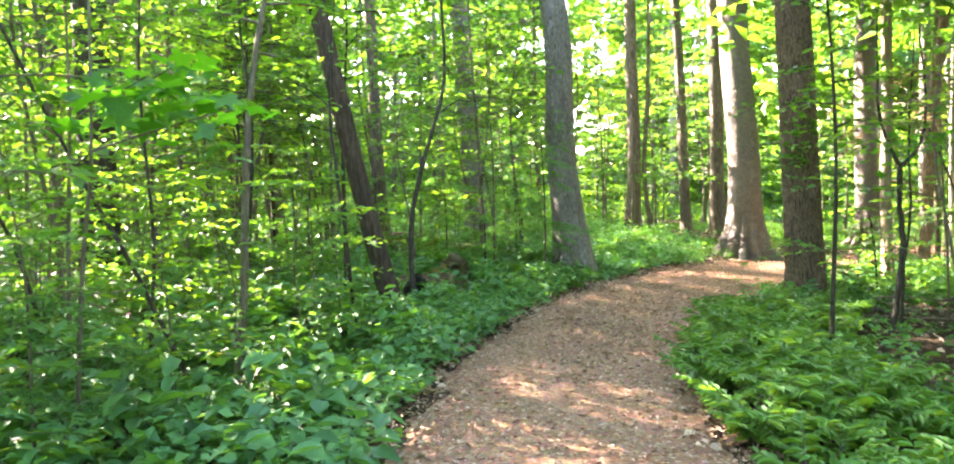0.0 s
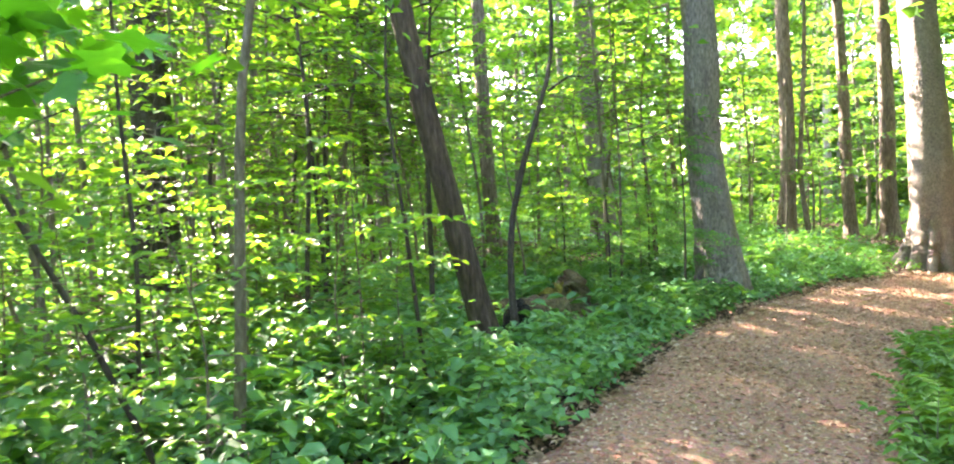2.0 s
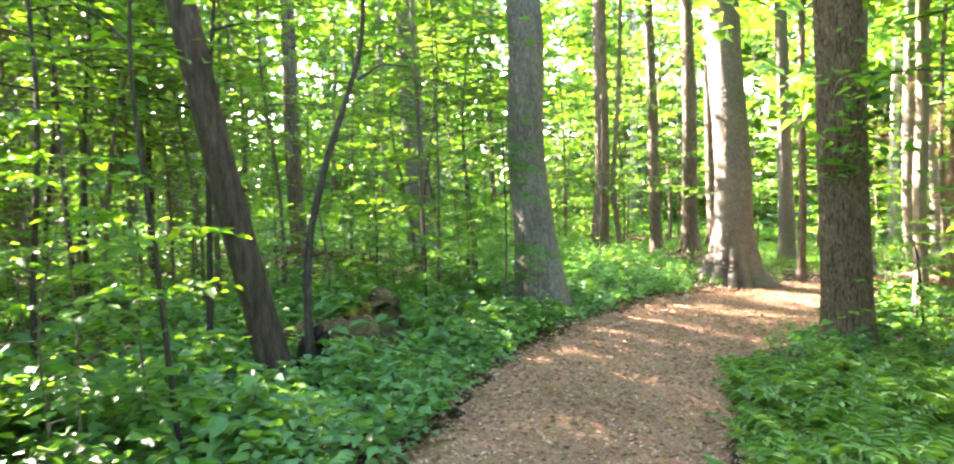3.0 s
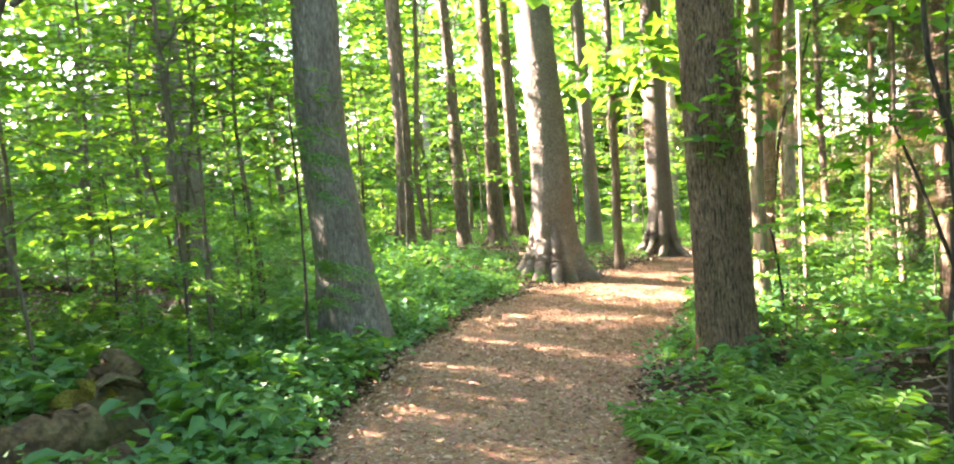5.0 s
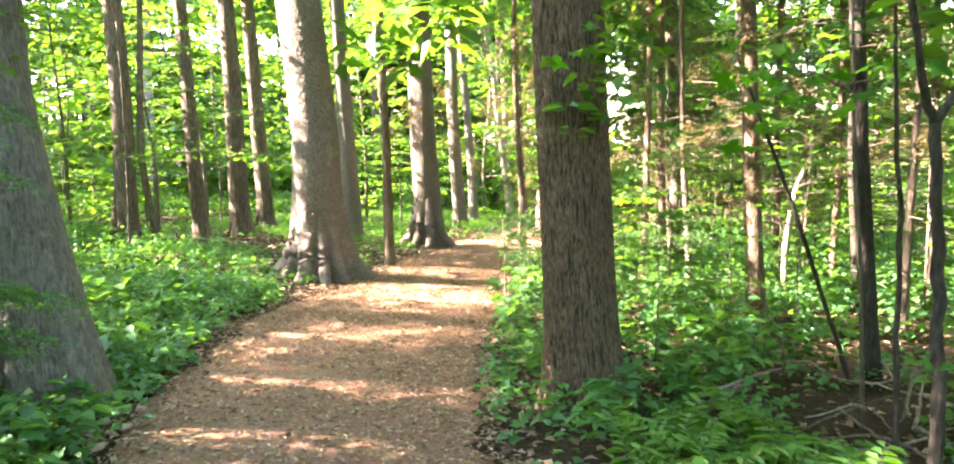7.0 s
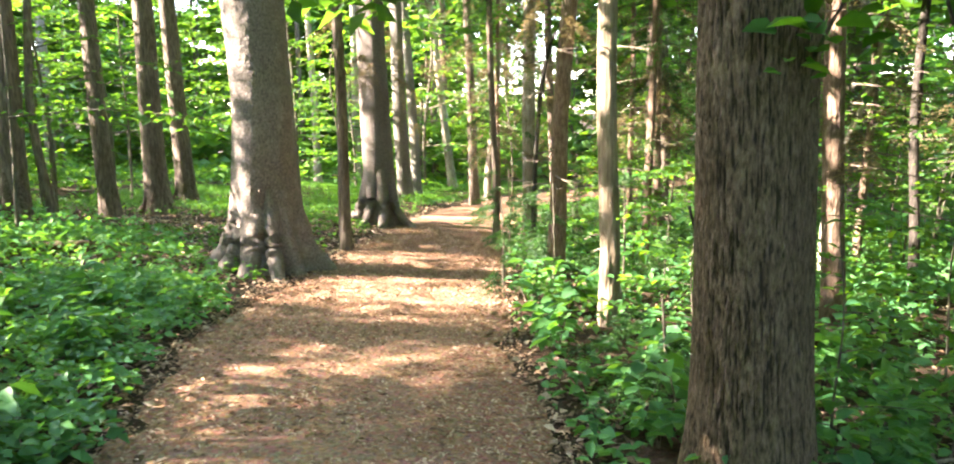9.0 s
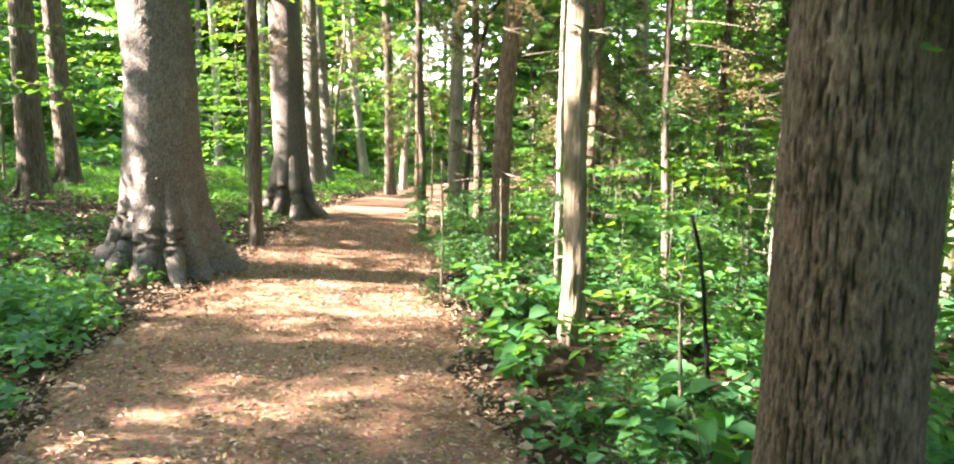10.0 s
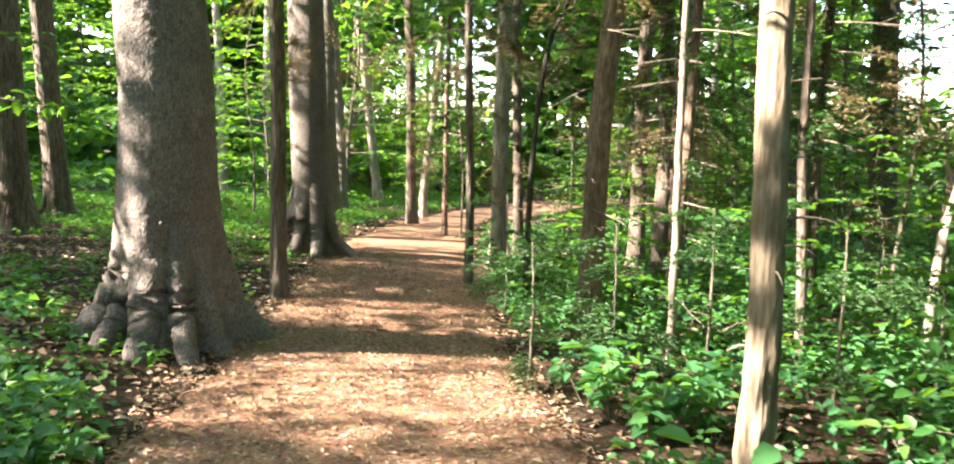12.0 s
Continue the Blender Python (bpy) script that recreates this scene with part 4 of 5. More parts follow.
placed += [(-0.6, 9.5), (-0.35, 9.8), (-0.1, 10.3)]
FERNS = [fern_plant(300 + i) for i in range(6)]
BROADS = [broad_plant(320 + i, 5, 0.38, 0.13) for i in range(6)]
LUSH = [broad_plant(340 + i, 6, 0.42, 0.15) for i in range(5)]
strew(FERNS, 200, (1.4, 6.5, 1.5, 9.6), 0.06, 1.5, 1, 61, "fern_plant", "bright green feathery herb at the edge of the path", "feathery herbs")
strew(BROADS, 170, (-3, 6, 2, 16), 0.12, 2.6, -1, 62, "woodland_plant", "leafy green woodland plant in the undergrowth", "woodland plants")
strew(BROADS, 80, (4, 14, 10, 22), 0.1, 3.0, 1, 63, "woodland_plant", "leafy green woodland plant beside the path", "woodland plants")
strew(LUSH, 42, (-4.5, 0.5, 2.0, 8), 0.5, 4.0, -1, 64, "broad_leaved_plant", "broad-leaved plant with large pale green leaves", "broad-leaved plants")
strew(LUSH, 12, (5, 9, 9, 14), 0.2, 2.5, 1, 65, "broad_leaved_plant", "broad-leaved plant with large green leaves in the thicket", "broad-leaved plants")

# ---- litter and chips ----
def flakes(name, x, y, z, size, material, label, cat, seed, width=0.6, tilt=0.35):
    r = np.random.default_rng(seed)
    n = len(x)
    a = r.uniform(0, 6.28, n)
    D = np.stack([np.cos(a), np.sin(a), r.normal(0, 0.15, n)], -1)
    v, f = leaf_cloud(np.stack([x, y, z], -1), D, size * r.uniform(0.4, 1.3, n), width, tilt, False, 0.1, r)
    return tagged(new(name, mesh_np(name, v, [f], material)), label, cat, kind="stuff")


lr = np.random.default_rng(9)
x, y = lr.uniform(-2, 13, 230000), lr.uniform(1, 22, 230000)
d, s = off_trail(x, y)
k = (d < 0.1)
x, y, d = x[k][:46000], y[k][:46000], d[k][:46000]
flakes("wood_chips", x, y, -2.7 * np.tanh(x / 30) + 0.026, 0.045, M_CHIP, "scattered brown wood chips on the path", "wood chips", 31, 0.35, 0.25)
x, y = lr.uniform(-9, 22, 120000), lr.uniform(0, 28, 120000)
d, s = off_trail(x, y)
k = (d > -0.34 * lr.random(len(x)) ** 2) & (lr.random(len(x)) < np.where((d < 0.4) | ((x + 0.9) ** 2 / 7 + (y - 15.6) ** 2 / 4 < 1.1) | ((x - 6.5) ** 2 / 8 + (y - 23.4) ** 2 / 3 < 1.1), 1.0, np.where((x > 2) & (x < 9) & (y > 13) & (y < 21) & (s < 0), 0.75, 0.3)))
flakes("leaf_litter", x[k], y[k], land(x[k], y[k], d[k]) + 0.012, 0.085, M_LITTER, "dry brown leaves littering the ground", "leaf litter", 32)

# ---- things along the walk ----
def rod(points, r0, r1, material, name="stem", sides=8, knots=16, seed=0, rough=0.06, knobs=0.08):
    """A crooked tapering stem through a few points."""
    r = np.random.default_rng(seed)
    p = np.asarray(points, float)
    t = np.linspace(0, len(p) - 1, knots)
    q = np.stack([np.interp(t, np.arange(len(p)), p[:, i]) for i in range(3)], -1)
    for _ in range(2):
        q[1:-1] = (q[:-2] + 2 * q[1:-1] + q[2:]) / 4
    q[1:-1] += r.normal(0, rough * r0 * 2, (knots - 2, 3))
    pile = Pile()
    pile.add(*tube(q, np.linspace(r0, r1, knots) * r.uniform(1 - knobs, 1 + knobs, knots), sides))
    return pile.mesh(name, material, True)


def sprig(points, leaf, count, seed, material, spread=0.25, width=0.62):
    """Leaves clustered along a run of points."""
    r = np.random.default_rng(seed)
    p = np.asarray(points, float)
    t = r.uniform(0, len(p) - 1, count)
    base = np.stack([np.interp(t, np.arange(len(p)), p[:, i]) for i in range(3)], -1) + r.normal(0, spread, (count, 3)) * np.array([1, 1, 0.5])
    d = r.normal(0, 1, (count, 3)) * np.array([1, 1, 0.35])
    v, f = leaf_cloud(base, d, leaf * r.uniform(0.5, 1.2, count), width, 0.3, True, 0.2, r)
    return mesh_np("leaves", v, [f], material)


# saplings with bare lower stems
for k, (x, y, dia, lean, h, m) in enumerate([(-1.55, 5.15, 0.065, (0.09, 0.05), 5.0, M_STEM), (-4.1, 11.8, 0.07, (0.03, 0.01), 4.5, M_DARK), (-2.27, 7.85, 0.05, (0.05, 0.02), 4.2, M_DARK),
                                             (-3.1, 10.5, 0.06, (0.03, 0.01), 4.6, M_DARK), (-3.4, 13.2, 0.09, (0.02, 0.0), 5.0, M_DARK), (-1.41, 8.66, 0.06, (0.03, 0.01), 4.4, M_DARK),
                                             (3.4, 7.04, 0.05, (-0.02, 0.01), 4.8, M_DARK), (-2.7, 9.4, 0.05, (-0.03, 0.0), 4.0, M_DARK), (-3.6, 8.9, 0.05, (0.02, 0.02), 4.2, M_DARK),
                                             (-2.0, 11.2, 0.06, (0.0, 0.0), 4.6, M_STEM), (-4.8, 12.9, 0.07, (0.02, 0.0), 5.0, M_STEM), (-2.6, 15.0, 0.08, (0.0, 0.0), 5.5, M_STEM), (-5.6, 10.4, 0.07, (0.0, 0.0), 5.0, M_STEM)]):
    ob = thing("sapling", x, y, "thin sapling with a bare dark stem and leaves above", "sapling", "bare-stemmed saplings")
    w, lv = sapling_meshes(400 + k, h, 1.3, 0.10, 0.07, 0.45, 16, dia / 2, stem_mat=m, lean=lean)
    part("stem", w, ob)
    part("foliage", lv, ob)

# crooked sapling beside the leaning tree
ob = thing("crooked_sapling", -0.60, 8.36, "dark crooked sapling forking beside the charred stump", "sapling", z=0.0)
part("stem", rod([(0, 0, 0.05), (-0.02, 0.04, 0.8), (0.0, 0.07, 1.2), (0.18, 0.13, 1.88), (0.39, 0.18, 2.36), (0.44, 0.22, 3.0), (0.40, 0.25, 4.2)], 0.035, 0.012, M_DARK, seed=1), ob)
part("branch", rod([(0.37, 0.18, 2.3), (0.55, 0.2, 2.42), (0.75, 0.2, 2.40)], 0.013, 0.004, M_DARK, seed=2), ob)
part("leaves", sprig([(0.4, 0.2, 2.7), (0.42, 0.25, 3.4), (0.4, 0.25, 4.2)], 0.11, 160, 3, M_SAP, 0.45), ob)

# thin arching saplings over the undergrowth
for k, run in enumerate((((-1.77, 4.98, -0.05), (-2.0, 4.85, 0.7), (-2.3, 4.65, 1.5), (-2.6, 4.45, 2.4), (-2.95, 4.3, 3.4)), ((-2.9, 5.3, -0.05), (-3.0, 5.2, 0.8), (-3.3, 5.0, 1.7), (-3.4, 4.9, 3.2)),
                         ((-2.35, 5.6, -0.05), (-2.2, 5.5, 0.9), (-2.25, 5.5, 2.0), (-2.1, 5.4, 3.3)), ((-0.95, 6.6, -0.05), (-1.0, 6.5, 1.0), (-1.1, 6.5, 2.1), (-0.95, 6.5, 3.4)))):
    base = np.array(run[0])
    ob = thing("arching_sapling", base[0], base[1], "thin dark sapling arching over the undergrowth", "sapling", "arching saplings")
    pts = [np.array(q) - np.array([base[0], base[1], 0]) for q in run]
    part("stem", rod(pts, 0.017, 0.006, M_DARK, seed=900 + k), ob)
    for j in (2, 3):
        tip = pts[j] + np.array([0.35 * (-1) ** (j + k), 0.12, 0.22])
        part("branch", rod([pts[j], (pts[j] + tip) / 2 + np.array([0, 0, 0.05]), tip], 0.007, 0.003, M_DARK, "branch", 6, 10, 910 + 4 * k + j), ob)
    part("leaves", sprig([pts[2], pts[3], pts[-1]], 0.10, 90, 920 + k, M_SAP, 0.30), ob)

# charred stump, rotting log
ob = thing("charred_stump", -0.62, 8.52, "small charred black stump beside the leaning tree", "stump")
part("trunk", trunk_mesh("trunk", 0.30, 0.115, 0.10, (0.05, -0.05), M_CHAR, 0.35, sides=28, rows=24, seed=50, ridges=0.006, sway=0.01), ob)
part("broken_top", rod([(0.0, 0.0, 0.22), (0.03, -0.01, 0.33), (0.05, -0.04, 0.40)], 0.08, 0.02, M_CHAR, seed=4, rough=0.2), ob)


def log_thing(name, a, b, r0, r1, material, label, seed, sides=18):
    """A fallen log with hollow, broken ends."""
    ob = thing(name, a[0], a[1], label, "log")
    za, zb = 0.0, ground_z(b[0], b[1]) - ob.location.z
    d = np.array([b[0] - a[0], b[1] - a[1], zb - za])
    body = rod([(0, 0, r0 * 0.75), d * 0.5 + np.array([0, 0, r0 * 0.8]), d + np.array([0, 0, r1 * 0.75])], r0, r1, material, "bark", sides, 22, seed, 0.05)
    part("bark", body, ob)
    u = d / np.linalg.norm(d)
    part("cut_end", rod([u * -0.012 + np.array([0, 0, r0 * 0.75]), u * 0.02 + np.array([0, 0, r0 * 0.75])], r0 * 0.86, r0 * 0.86, M_LOG, "cut_end", sides, 4, seed + 1, 0.0), ob, "rotten brown wood at the log's end")
    return ob


log_thing("fallen_log", (-0.30, 9.75), (-1.25, 9.15), 0.17, 0.13, M_LOG, "mossy rotting log lying in the undergrowth", 5)
log_thing("fallen_log", (-0.62, 8.75), (-0.10, 9.55), 0.085, 0.07, M_LOG, "short mossy log beside the charred stump", 6)
log_thing("fallen_log", (4.85, 9.95), (6.1, 10.35), 0.045, 0.03, M_DEAD, "thin grey fallen branch by the oak", 7)
log_thing("fallen_log", (5.9, 11.9), (7.0, 12.35), 0.045, 0.035, M_LOG, "rotting log on the litter below the pale trunk", 8)
log_thing("fallen_log", (7.7, 12.5), (8.9, 12.9), 0.05, 0.03, M_DEAD, "grey fallen branch in the thicket", 9)
log_thing("fallen_log", (4.0, 19.9), (5.3, 19.5), 0.10, 0.08, M_LOG, "rotting log with brown leaves in the clearing", 10)
log_thing("fallen_log", (3.4, 20.8), (5.6, 21.6), 0.07, 0.05, M_BROWN, "dark fallen branch in the clearing", 11)
log_thing("fallen_log", (-2.6, 17.4), (-0.8, 16.6), 0.14, 0.12, M_LOG, "mossy rotting log on the leaf litter", 12)

ob = thing("rotten_stump", -0.30, 10.2, "low rotten stump with yellow-green moss", "stump")
part("trunk", trunk_mesh("trunk", 0.28, 0.26, 0.20, (0.1, 0), M_LOG, 0.5, sides=36, rows=24, seed=51, ridges=0.012, sway=0.02), ob)
part("broken_top", rod([(0.02, 0, 0.18), (0.05, 0.02, 0.30), (0.10, 0.05, 0.36)], 0.16, 0.04, M_LOG, seed=13, rough=0.25), ob)
part("moss", rod([(-0.16, -0.12, 0.20), (-0.02, -0.10, 0.31), (0.14, -0.06, 0.27)], 0.10, 0.07, M_MOSS, "moss", 14, 16, 15, 0.12), ob, "cushion of yellow-green moss")
part("roots", rod([(0.1, 0.1, 0.05), (0.35, 0.15, 0.08), (0.55, 0.05, 0.02)], 0.05, 0.015, M_LOG, seed=14), ob)

# brush pile of pale sticks
br = np.random.default_rng(44)
ob = thing("brush_pile", -4.3, 6.3, "tangled heap of pale dead sticks on the ground", "brush")
for k in range(30):
    a, l = br.uniform(0, 6.28), br.uniform(0.5, 1.5)
    c = np.array([br.normal(0, 0.7), br.normal(0, 0.6), br.uniform(0.05, 0.45)])
    d = np.array([math.cos(a), math.sin(a), br.normal(0, 0.35)]) * l / 2
    bend_v = br.normal(0, 0.12, 3)
    part("stick", rod([c - d, c + bend_v, c + d], br.uniform(0.010, 0.022), 0.005, M_DEAD if k % 3 else M_BROWN, "stick", 6, 10, k, 0.2), ob)


def lobed(points, dirs, size, r):
    """Five-lobed leaves as fans."""
    n = len(points)
    ang = np.radians([180, 120, 100, 62, 45, 12, 0, -12, -45, -62, -100, -120])
    rad = np.array([0.05, 0.36, 0.62, 0.42, 0.85, 0.5, 1.0, 0.5, 0.85, 0.42, 0.62, 0.36])
    d = unit(dirs)
    s = unit(np.cross(d, np.array([0, 0, 1.0]) + r.normal(0, 0.35, (n, 3))))
    nn = np.cross(s, d)
    L = size * r.uniform(0.6, 1.15, (n, 1, 1))
    ring = points[:, None] + L * rad[None, :, None] * (np.cos(ang)[None, :, None] * d[:, None] + np.sin(ang)[None, :, None] * s[:, None]) - nn[:, None] * L * 0.12 * rad[None, :, None] ** 2
    v = np.concatenate([points[:, None] + d[:, None] * L * 0.1, ring], 1)
    i = np.arange(n)[:, None] * 13
    f = np.concatenate([i + np.array([0, 1 + k, 1 + (k + 1) % 12]) for k in range(12)])
    return v.reshape(-1, 3), f


def maple(x, y, z, stem_from, count, size, seed, spread, label):
    r = np.random.default_rng(seed)
    ob = thing("maple_sapling", stem_from[0], stem_from[1], label, "sapling")
    o = np.array(ob.location)
    top = np.array([x, y, z]) - o
    side = top * np.array([0.25, 0.25, 0])
    part("stem", rod([(0, 0, -0.05), side * 0.4 + np.array([0, 0, top[2] * 0.5]), side + np.array([0, 0, top[2] * 0.95]), side * 1.2 + np.array([0, 0, top[2] * 1.5])], 0.016, 0.006, M_STEM, seed=seed), ob)
    part("branch", rod([side + np.array([0, 0, top[2] * 0.95]), (side + top) / 2 + np.array([0, 0, top[2] * 0.5]), top * 1.05], 0.008, 0.003, M_STEM, seed=seed + 1), ob)
    P = top + r.normal(0, 1, (count, 3)) * np.array([spread, spread, spread * 0.45])
    v, f = lobed(P, r.normal(0, 1, (count, 3)) * np.array([1, 1, 0.3]) + np.array([0, 0, -0.25]), size, r)
    part("leaves", mesh_np("leaves", v, [f], M_MAPLE), ob)


maple(-1.55, 3.95, 2.05, (-2.35, 4.5), 48, 0.15, 81, 0.20, "maple sapling with bright green lobed leaves")
maple(-1.2, 3.85, 1.85, (-2.0, 3.9), 14, 0.14, 82, 0.16, "maple sapling with bright green lobed leaves")
maple(-2.6, 3.4, 1.0, (-2.9, 3.5), 40, 0.13, 83, 0.35, "low maple sapling with green lobed leaves")
maple(5.6, 9.7, 1.85, (5.9, 9.3), 60, 0.14, 84, 0.42, "maple sapling with broad green leaves over the ferns")

# sprouts on the oak
B0 = np.array([(-0.12, -0.2, 1.9), (-0.24, -0.42, 2.2), (-0.2, -0.5, 2.6), (0.0, -0.4, 3.0)])
sp_oak = part("sprout", sprig(B0, 0.12, 130, 90, M_SAP, 0.16), oak, "leafy green sprouts on the trunk")
for k, q in enumerate(((-0.2, -0.45, 2.25), (-0.28, -0.3, 2.75), (0.05, -0.45, 2.7))):
    part("sprout_twig", rod([(0.0, -0.15, q[2] - 0.35), (q[0] * 0.6, q[1] * 0.7, q[2] - 0.12), q], 0.010, 0.004, M_STEM, seed=91 + k), oak)

# spreading roots of the spruces
def by_spot(x, y):
    return next(o for o in scene.objects if o.get("category") == "tree" and math.hypot(o.location.x - x, o.location.y - y) < 0.05)


def roots(ob, angles, r0, reach, thick, seed, material):
    r = np.random.default_rng(seed)
    for k, a in enumerate(angles):
        l = reach * r.uniform(0.75, 1.2)
        t = a + r.normal(0, 0.2)
        out, bend_out = np.array([math.cos(a), math.sin(a), 0]), np.array([math.cos(t), math.sin(t), 0])
        up = np.array([0, 0, 1.0])
        th = thick * r.uniform(0.8, 1.2)
        foot_at = out * r0 * 1.2 + up * 0.26
        run = [out * r0 * 0.5 + up * 1.15, out * r0 * 0.85 + up * 0.6, foot_at, foot_at + bend_out * l * 0.45 - up * 0.14, foot_at + bend_out * l - up * 0.34]
        part("root", rod(run, th, th * 0.6, material, "root", 16, 30, seed + k, 0.025, 0.025), ob)


roots(big, (2.25, 2.75, 3.3, 3.75, 4.25, 0.6), 0.44, 0.40, 0.14, 500, M_SPRUCE)
roots(by_spot(11.5, 22.2), (2.3, 2.9, 3.5, 4.2, 4.9), 0.40, 0.40, 0.12, 550, M_SPRUCE)
for x, y in ((8.3, 25.9), (9.7, 27.6), (4.7, 22.4)):
    roots(by_spot(x, y), (2.2, 3.1, 4.0, 5.0), 0.22, 0.3, 0.08, int(x * 100), M_ROOT)
for k in range(9):
    a, z = -2.2 + 0.45 * k + 0.3 * math.sin(k * 3), 1.0 + (k * 0.83) % 3.4
    c, s = math.cos(a), math.sin(a)
    rr = 0.42 - 0.02 * z
    part("branch_stub", rod([(-0.045 * z + c * rr * 0.9, 0.02 * z + s * rr * 0.9, z), (-0.045 * z + c * (rr + 0.04), 0.02 * z + s * (rr + 0.04), z + 0.01)], 0.026, 0.016, M_BROWN, "branch_stub", 8, 5, 520 + k), big)

# twig stubs on the pale dead trunk
for k in range(14):
    a, z = k * 2.4, 0.25 + (k * 0.61) % 3.2
    c, s = math.cos(a), math.sin(a)
    l = 0.12 + 0.35 * ((k * 0.37) % 1)
    part("twig", rod([(c * 0.07, s * 0.07, z), (c * l * 0.6, s * l * 0.6, z + 0.03), (c * l, s * l, z - 0.03)], 0.009, 0.003, M_DEAD, "twig", 5, 6, 540 + k), post)

# bare twigs and dry sprays of the conifers
by_place = {(round(o.location.x, 1), round(o.location.y, 1)): o for o in scene.objects if o.get("category") == "tree"}
for x, y, n, reach, z0, z1, rr in ((8.9, 11.9, 26, 1.1, 0.8, 5.0, 0.10), (7.1, 9.8, 26, 1.0, 0.9, 4.6, 0.06), (9.2, 15.6, 16, 0.9, 0.5, 4.5, 0.10), (14.5, 17.2, 18, 1.2, 1.0, 5.0, 0.12),
                                   (15.7, 18.2, 18, 1.2, 1.0, 5.0, 0.13), (11.5, 22.2, 14, 1.4, 2.2, 6.0, 0.28), (13.4, 19.6, 8, 0.8, 2.0, 5.5, 0.12), (15.5, 20.7, 12, 1.1, 1.2, 5.0, 0.09), (17.3, 14.5, 14, 1.6, 2.0, 6.0, 0.2)):
    ob = by_place.get((x, y))
    if ob:
        for tw in twig_mesh("dead_twig", int(x * 10 + y), n, z0, z1, reach, 0.010, M_BROWN, rr):
            part("dead_twig", tw, ob, "bare dark dead twig")
for x, y, n, z0, z1, reach in ((9.2, 15.6, 7, 1.2, 4.2, 1.1), (14.5, 17.2, 14, 1.6, 5.5, 1.7), (15.7, 18.2, 14, 1.4, 5.5, 1.7), (15.5, 20.7, 12, 1.6, 5.5, 1.6), (17.9, 25.8, 14, 2.0, 6.5, 1.9), (11.5, 22.2, 10, 3.0, 6.5, 2.0), (18.4, 29.1, 12, 2.4, 7.0, 2.0), (8.9, 11.9, 7, 1.8, 4.6, 1.3), (17.3, 14.5, 12, 2.0, 6.0, 2.0)):
    ob = by_place.get((x, y))
    if ob:
        part("dry_sprays", needle_spray("dry_sprays", int(x * 7 + y), n, z0, z1, reach, M_NEEDLE, 0.06), ob, "dry tan needle sprays")

# twisted dark stems in the thicket
ob = thing("twisted_shrub", 4.72, 8.46, "dark twisted leafless shrub stems beside the ferns", "shrub")
part("stem", rod([(0, 0, -0.05), (0.08, 0.0, 0.5), (0.18, 0.05, 0.95), (0.10, 0.06, 1.4), (0.16, 0.1, 1.9)], 0.036, 0.028, M_DARK, seed=21, rough=0.12), ob)
part("branch", rod([(0.16, 0.1, 1.85), (0.02, 0.12, 2.1), (-0.10, 0.14, 2.6), (-0.06, 0.2, 3.6)], 0.024, 0.010, M_DARK, seed=22, rough=0.12), ob)
part("branch", rod([(0.16, 0.1, 1.85), (0.34, 0.05, 2.05), (0.38, -0.02, 2.4), (0.3, 0.0, 3.4)], 0.022, 0.010, M_DARK, seed=23, rough=0.12), ob)
part("stem", rod([(0.25, 0.25, -0.05), (0.30, 0.3, 0.7), (0.42, 0.34, 1.3), (0.40, 0.4, 2.2), (0.5, 0.45, 3.4)], 0.020, 0.008, M_DARK, seed=24, rough=0.12), ob)
part("leaves", sprig([(0.0, 0.1, 2.3), (0.2, 0.1, 2.9), (0.3, 0.2, 3.5)], 0.11, 150, 25, M_SAP, 0.5), ob)

# dark broken sapling, forked silver sapling, thin pale stem, curved dark stem
ob = thing("broken_sapling", 6.28, 11.75, "thin black broken sapling standing upright", "sapling")
part("stem", rod([(0, 0, -0.05), (0.02, 0.08, 0.5), (0.0, 0.12, 0.9), (-0.02, 0.2, 1.2)], 0.016, 0.011, M_CHAR, seed=26), ob)
ob = thing("forked_sapling", 11.5, 13.0, "pale silvery sapling forking against the sky", "sapling")
part("stem", rod([(0, 0, -0.05), (0.0, 0.0, 0.8), (0.22, -0.04, 1.75), (0.5, -0.25, 2.4), (0.68, -0.32, 3.0), (0.9, -0.4, 4.2)], 0.055, 0.02, M_PALE, seed=27), ob)
part("branch", rod([(0.22, -0.04, 1.75), (0.16, 0.02, 1.95), (0.10, 0.05, 2.3)], 0.035, 0.012, M_PALE, seed=28), ob)
part("leaves", sprig([(0.1, 0.0, 2.2), (0.5, -0.2, 2.7), (0.8, -0.4, 3.6)], 0.13, 170, 29, M_FAR, 0.55), ob)
ob = thing("thin_pale_tree", 9.27, 14.7, "very thin pale trunk in the thicket", "sapling")
part("stem", rod([(0, 0, -0.05), (0.0, 0.02, 1.2), (0.0, 0.06, 2.4), (0.05, 0.1, 4.5)], 0.042, 0.025, M_PALE, seed=30), ob)
for tw in twig_mesh("dead_twig", 31, 14, 0.4, 4.0, 0.7, 0.007, M_DEAD, 0.03):
    part("dead_twig", tw, ob)
ob = thing("curved_sapling", 10.8, 17.3, "dark curved sapling leaning in the thicket", "sapling")
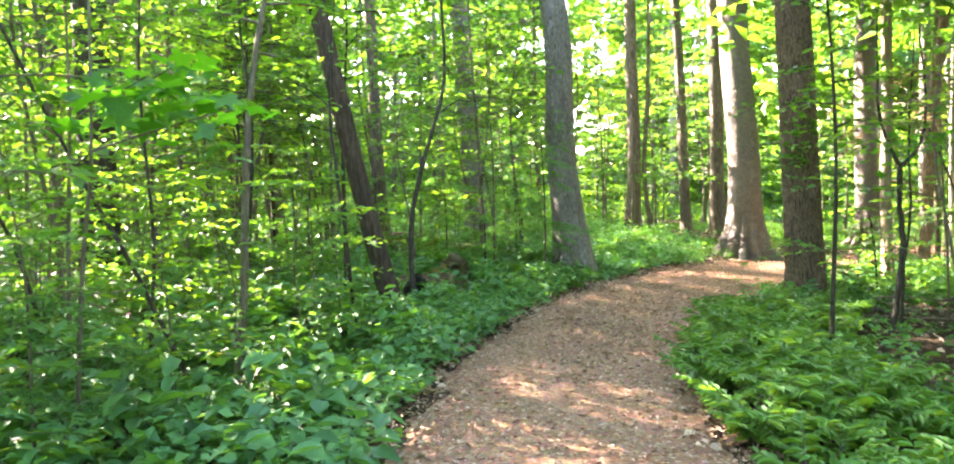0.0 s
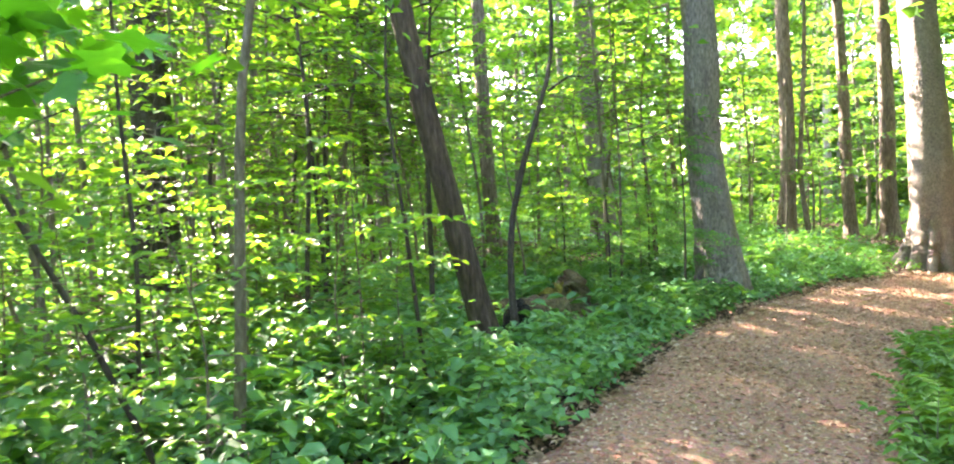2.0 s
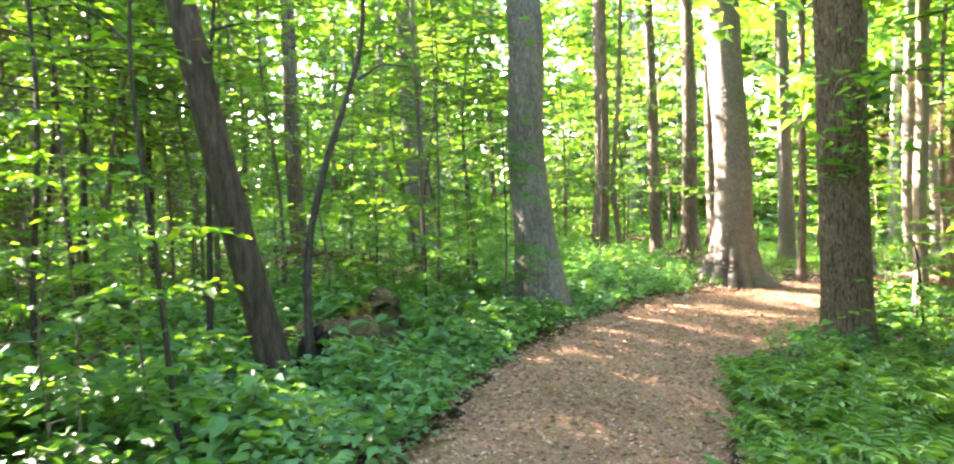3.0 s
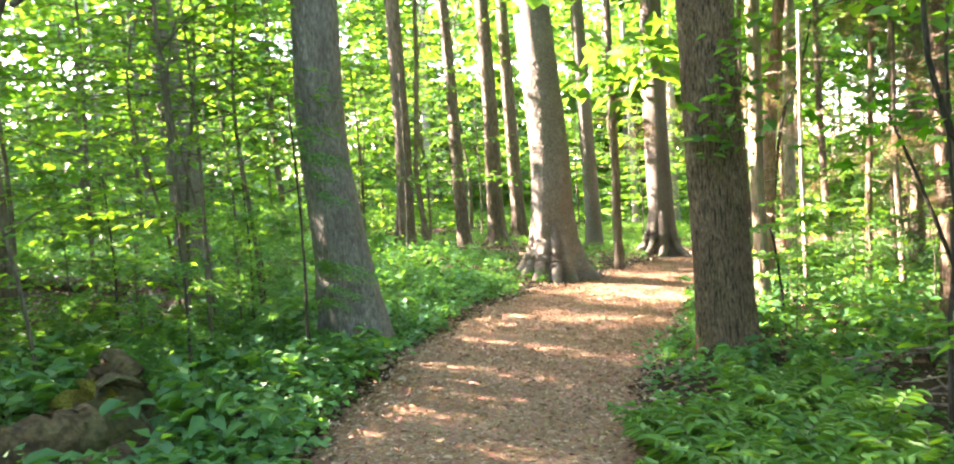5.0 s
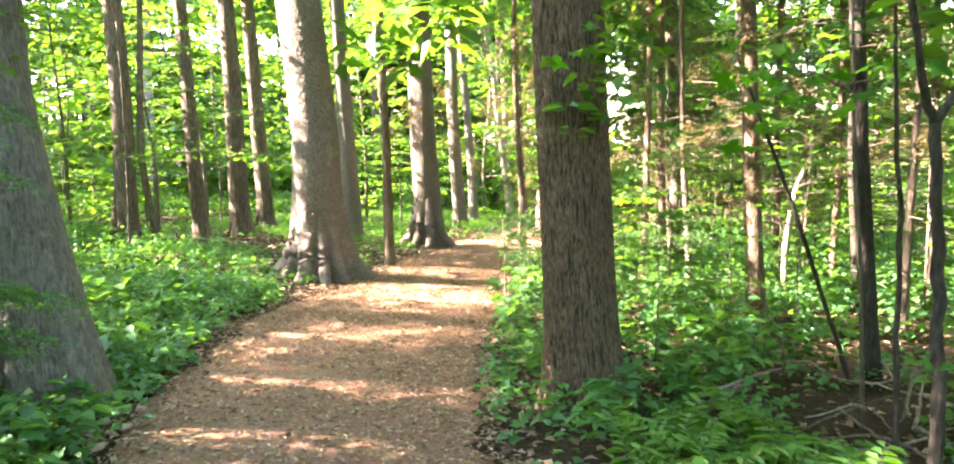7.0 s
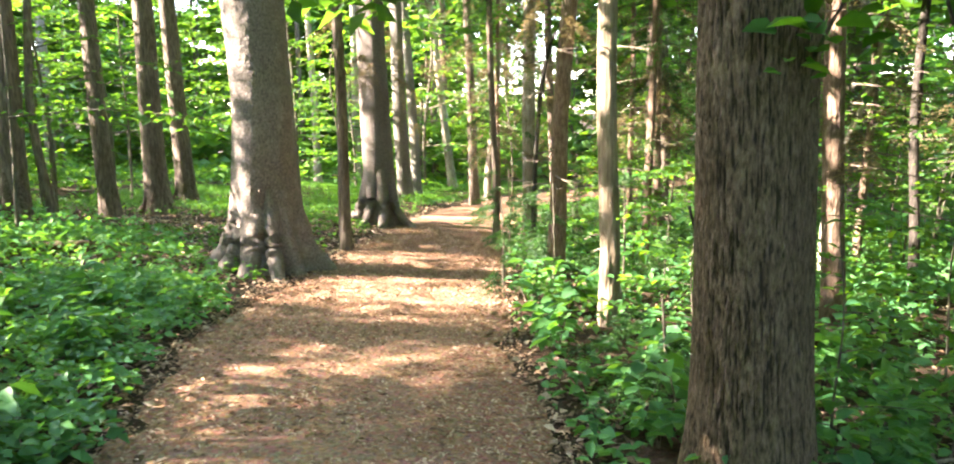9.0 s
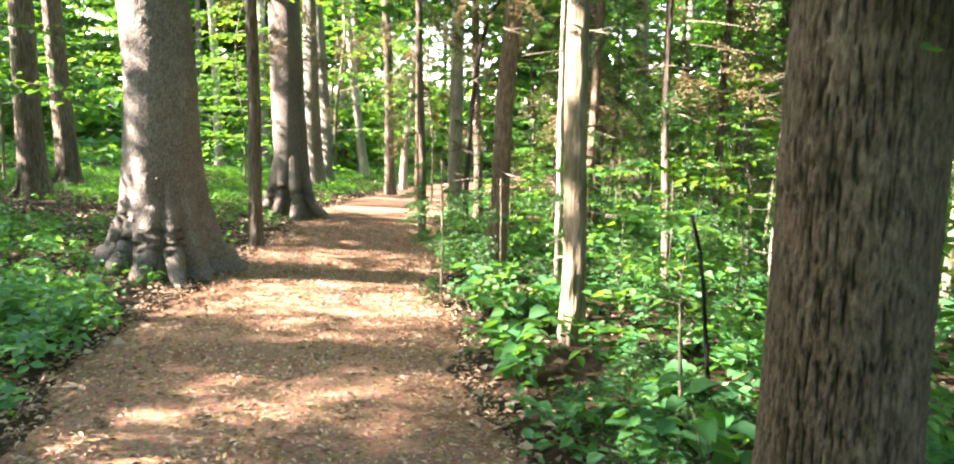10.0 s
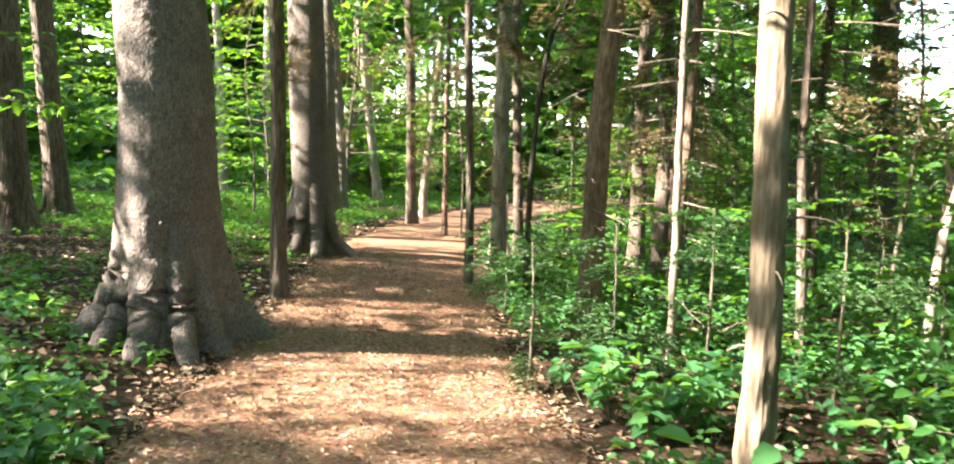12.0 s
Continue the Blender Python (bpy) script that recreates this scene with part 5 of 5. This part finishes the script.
part("stem", rod([(0, 0, -0.05), (0.1, 0.08, 0.9), (0.3, 0.16, 2.3), (0.52, 0.12, 3.4), (0.75, -0.05, 3.8), (1.0, -0.1, 5.0)], 0.045, 0.02, M_DARK, seed=32), ob)
part("leaves", sprig([(0.5, 0.1, 3.4), (0.8, 0.0, 4.0), (1.0, -0.1, 5.0)], 0.11, 160, 33, M_SAP, 0.6), ob)
ob = thing("leaning_branch", 6.4, 10.45, "long dark dead branch leaning in the thicket", "branch")
part("stem", rod([(0.47, -0.6, 0.05), (0.2, -0.25, 1.45), (0.0, 0.0, 2.3), (-0.1, 0.1, 2.7)], 0.022, 0.008, M_DARK, seed=34), ob)

# young firs with fresh tips
for k, (x, y, h) in enumerate(((8.15, 14.7, 1.3), (8.0, 15.35, 1.1), (8.8, 14.2, 1.5), (9.1, 13.3, 1.6), (9.6, 12.7, 1.2), (9.8, 16.9, 1.4), (5.4, 11.6, 0.7))):
    ob = thing("young_fir", x, y, "young fir with light green needle sprays", "fir", "young firs")
    part("stem", rod([(0, 0, -0.05), (0.02, 0.0, h * 0.5), (0.0, 0.02, h)], 0.018, 0.006, M_STEM, seed=600 + k), ob)
    part("needles", needle_spray("needles", 610 + k, 16, h * 0.15, h * 0.98, 0.75, M_FIR, 0.055, down=0.10), ob)

# long leafy branch reaching to the huge spruce
ob = thing("leafy_sapling", 4.3, 20.8, "sapling with one long sunlit leafy branch", "sapling")
part("stem", rod([(0, 0, -0.05), (0.05, 0.0, 1.2), (0.1, 0.05, 2.6), (0.1, 0.1, 4.0)], 0.03, 0.012, M_STEM, seed=35), ob)
part("branch", rod([(0.04, 0.0, 1.75), (0.9, -1.0, 1.85), (1.8, -2.0, 1.70)], 0.014, 0.004, M_STEM, seed=36), ob)
part("leaves", sprig([(0.1, 0.0, 1.75), (0.9, -1.0, 1.85), (1.85, -2.1, 1.66)], 0.13, 130, 37, M_FAR, 0.10), ob)

# slim conifers with dead twigs and dry sprays
for k, (x, y, dia, n, reach) in enumerate(((10.4, 13.9, 0.10, 11, 1.3), (11.6, 15.7, 0.13, 15, 1.6), (9.5, 10.5, 0.09, 9, 1.2), (12.9, 16.3, 0.14, 16, 1.7), (11.4, 18.7, 0.13, 14, 1.6), (13.4, 13.2, 0.13, 14, 1.6),
                                           (12.0, 11.2, 0.12, 12, 1.5), (16.4, 23.4, 0.14, 16, 1.8), (14.6, 14.9, 0.16, 16, 1.8), (17.0, 19.6, 0.15, 16, 1.8))):
    ob = tree("slim_conifer", x, y, dia, (0.01 * math.sin(k), 0.012 * math.cos(k * 2)), M_RED if k % 2 else M_BROWN, "slim conifer with dry tan sprays and bare twigs", 11, 0.2, 12, 40, 700 + k, crown_z=8.5, group="slim conifers")
    for tw in twig_mesh("dead_twig", 720 + k, 12, 0.8, 5.0, reach * 0.8, 0.008, M_DEAD if k % 3 else M_BROWN, dia * 0.4):
        part("dead_twig", tw, ob)
    part("dry_sprays", needle_spray("dry_sprays", 740 + k, n, 1.5, 5.2, reach, M_NEEDLE, 0.06), ob, "dry tan needle sprays")
    part("needles", needle_spray("needles", 760 + k, n, 1.8, 6.5, reach * 1.1, M_FIR, 0.06), ob)

# small hemlocks
for k, (x, y, h) in enumerate(((1.12, 11.5, 2.3), (0.2, 10.9, 1.3), (0.75, 12.9, 1.8), (-0.4, 12.2, 1.6), (-2.2, 3.3, 1.2), (0.9, 13.6, 1.2))):
    ob = thing("hemlock_sapling", x, y, "small hemlock with feathery grey-green sprays", "sapling", "small hemlocks")
    part("stem", rod([(0, 0, -0.05), (0.03, 0.02, h * 0.5), (0.0, 0.05, h)], 0.016, 0.005, M_DARK, seed=800 + k), ob)
    part("needles", needle_spray("needles", 810 + k, 18, h * 0.2, h * 0.98, 0.8, M_HERB, 0.05, down=0.12), ob)

# dark dead twigs on the bare ground behind the ferns
ob = thing("brush_pile", 5.7, 9.0, "scattered dark dead twigs on bare ground", "brush")
for k in range(26):
    a, l = br.uniform(0, 6.28), br.uniform(0.4, 1.4)
    c = np.array([br.normal(0, 0.8), br.normal(0, 0.7), br.uniform(0.05, 0.22)])
    d = np.array([math.cos(a), math.sin(a), br.normal(0, 0.16)]) * l / 2
    part("stick", rod([c - d, c + br.normal(0, 0.07, 3), c + d], br.uniform(0.008, 0.018), 0.004, M_BROWN if k % 3 else M_DEAD, "stick", 6, 10, 60 + k, 0.2), ob)
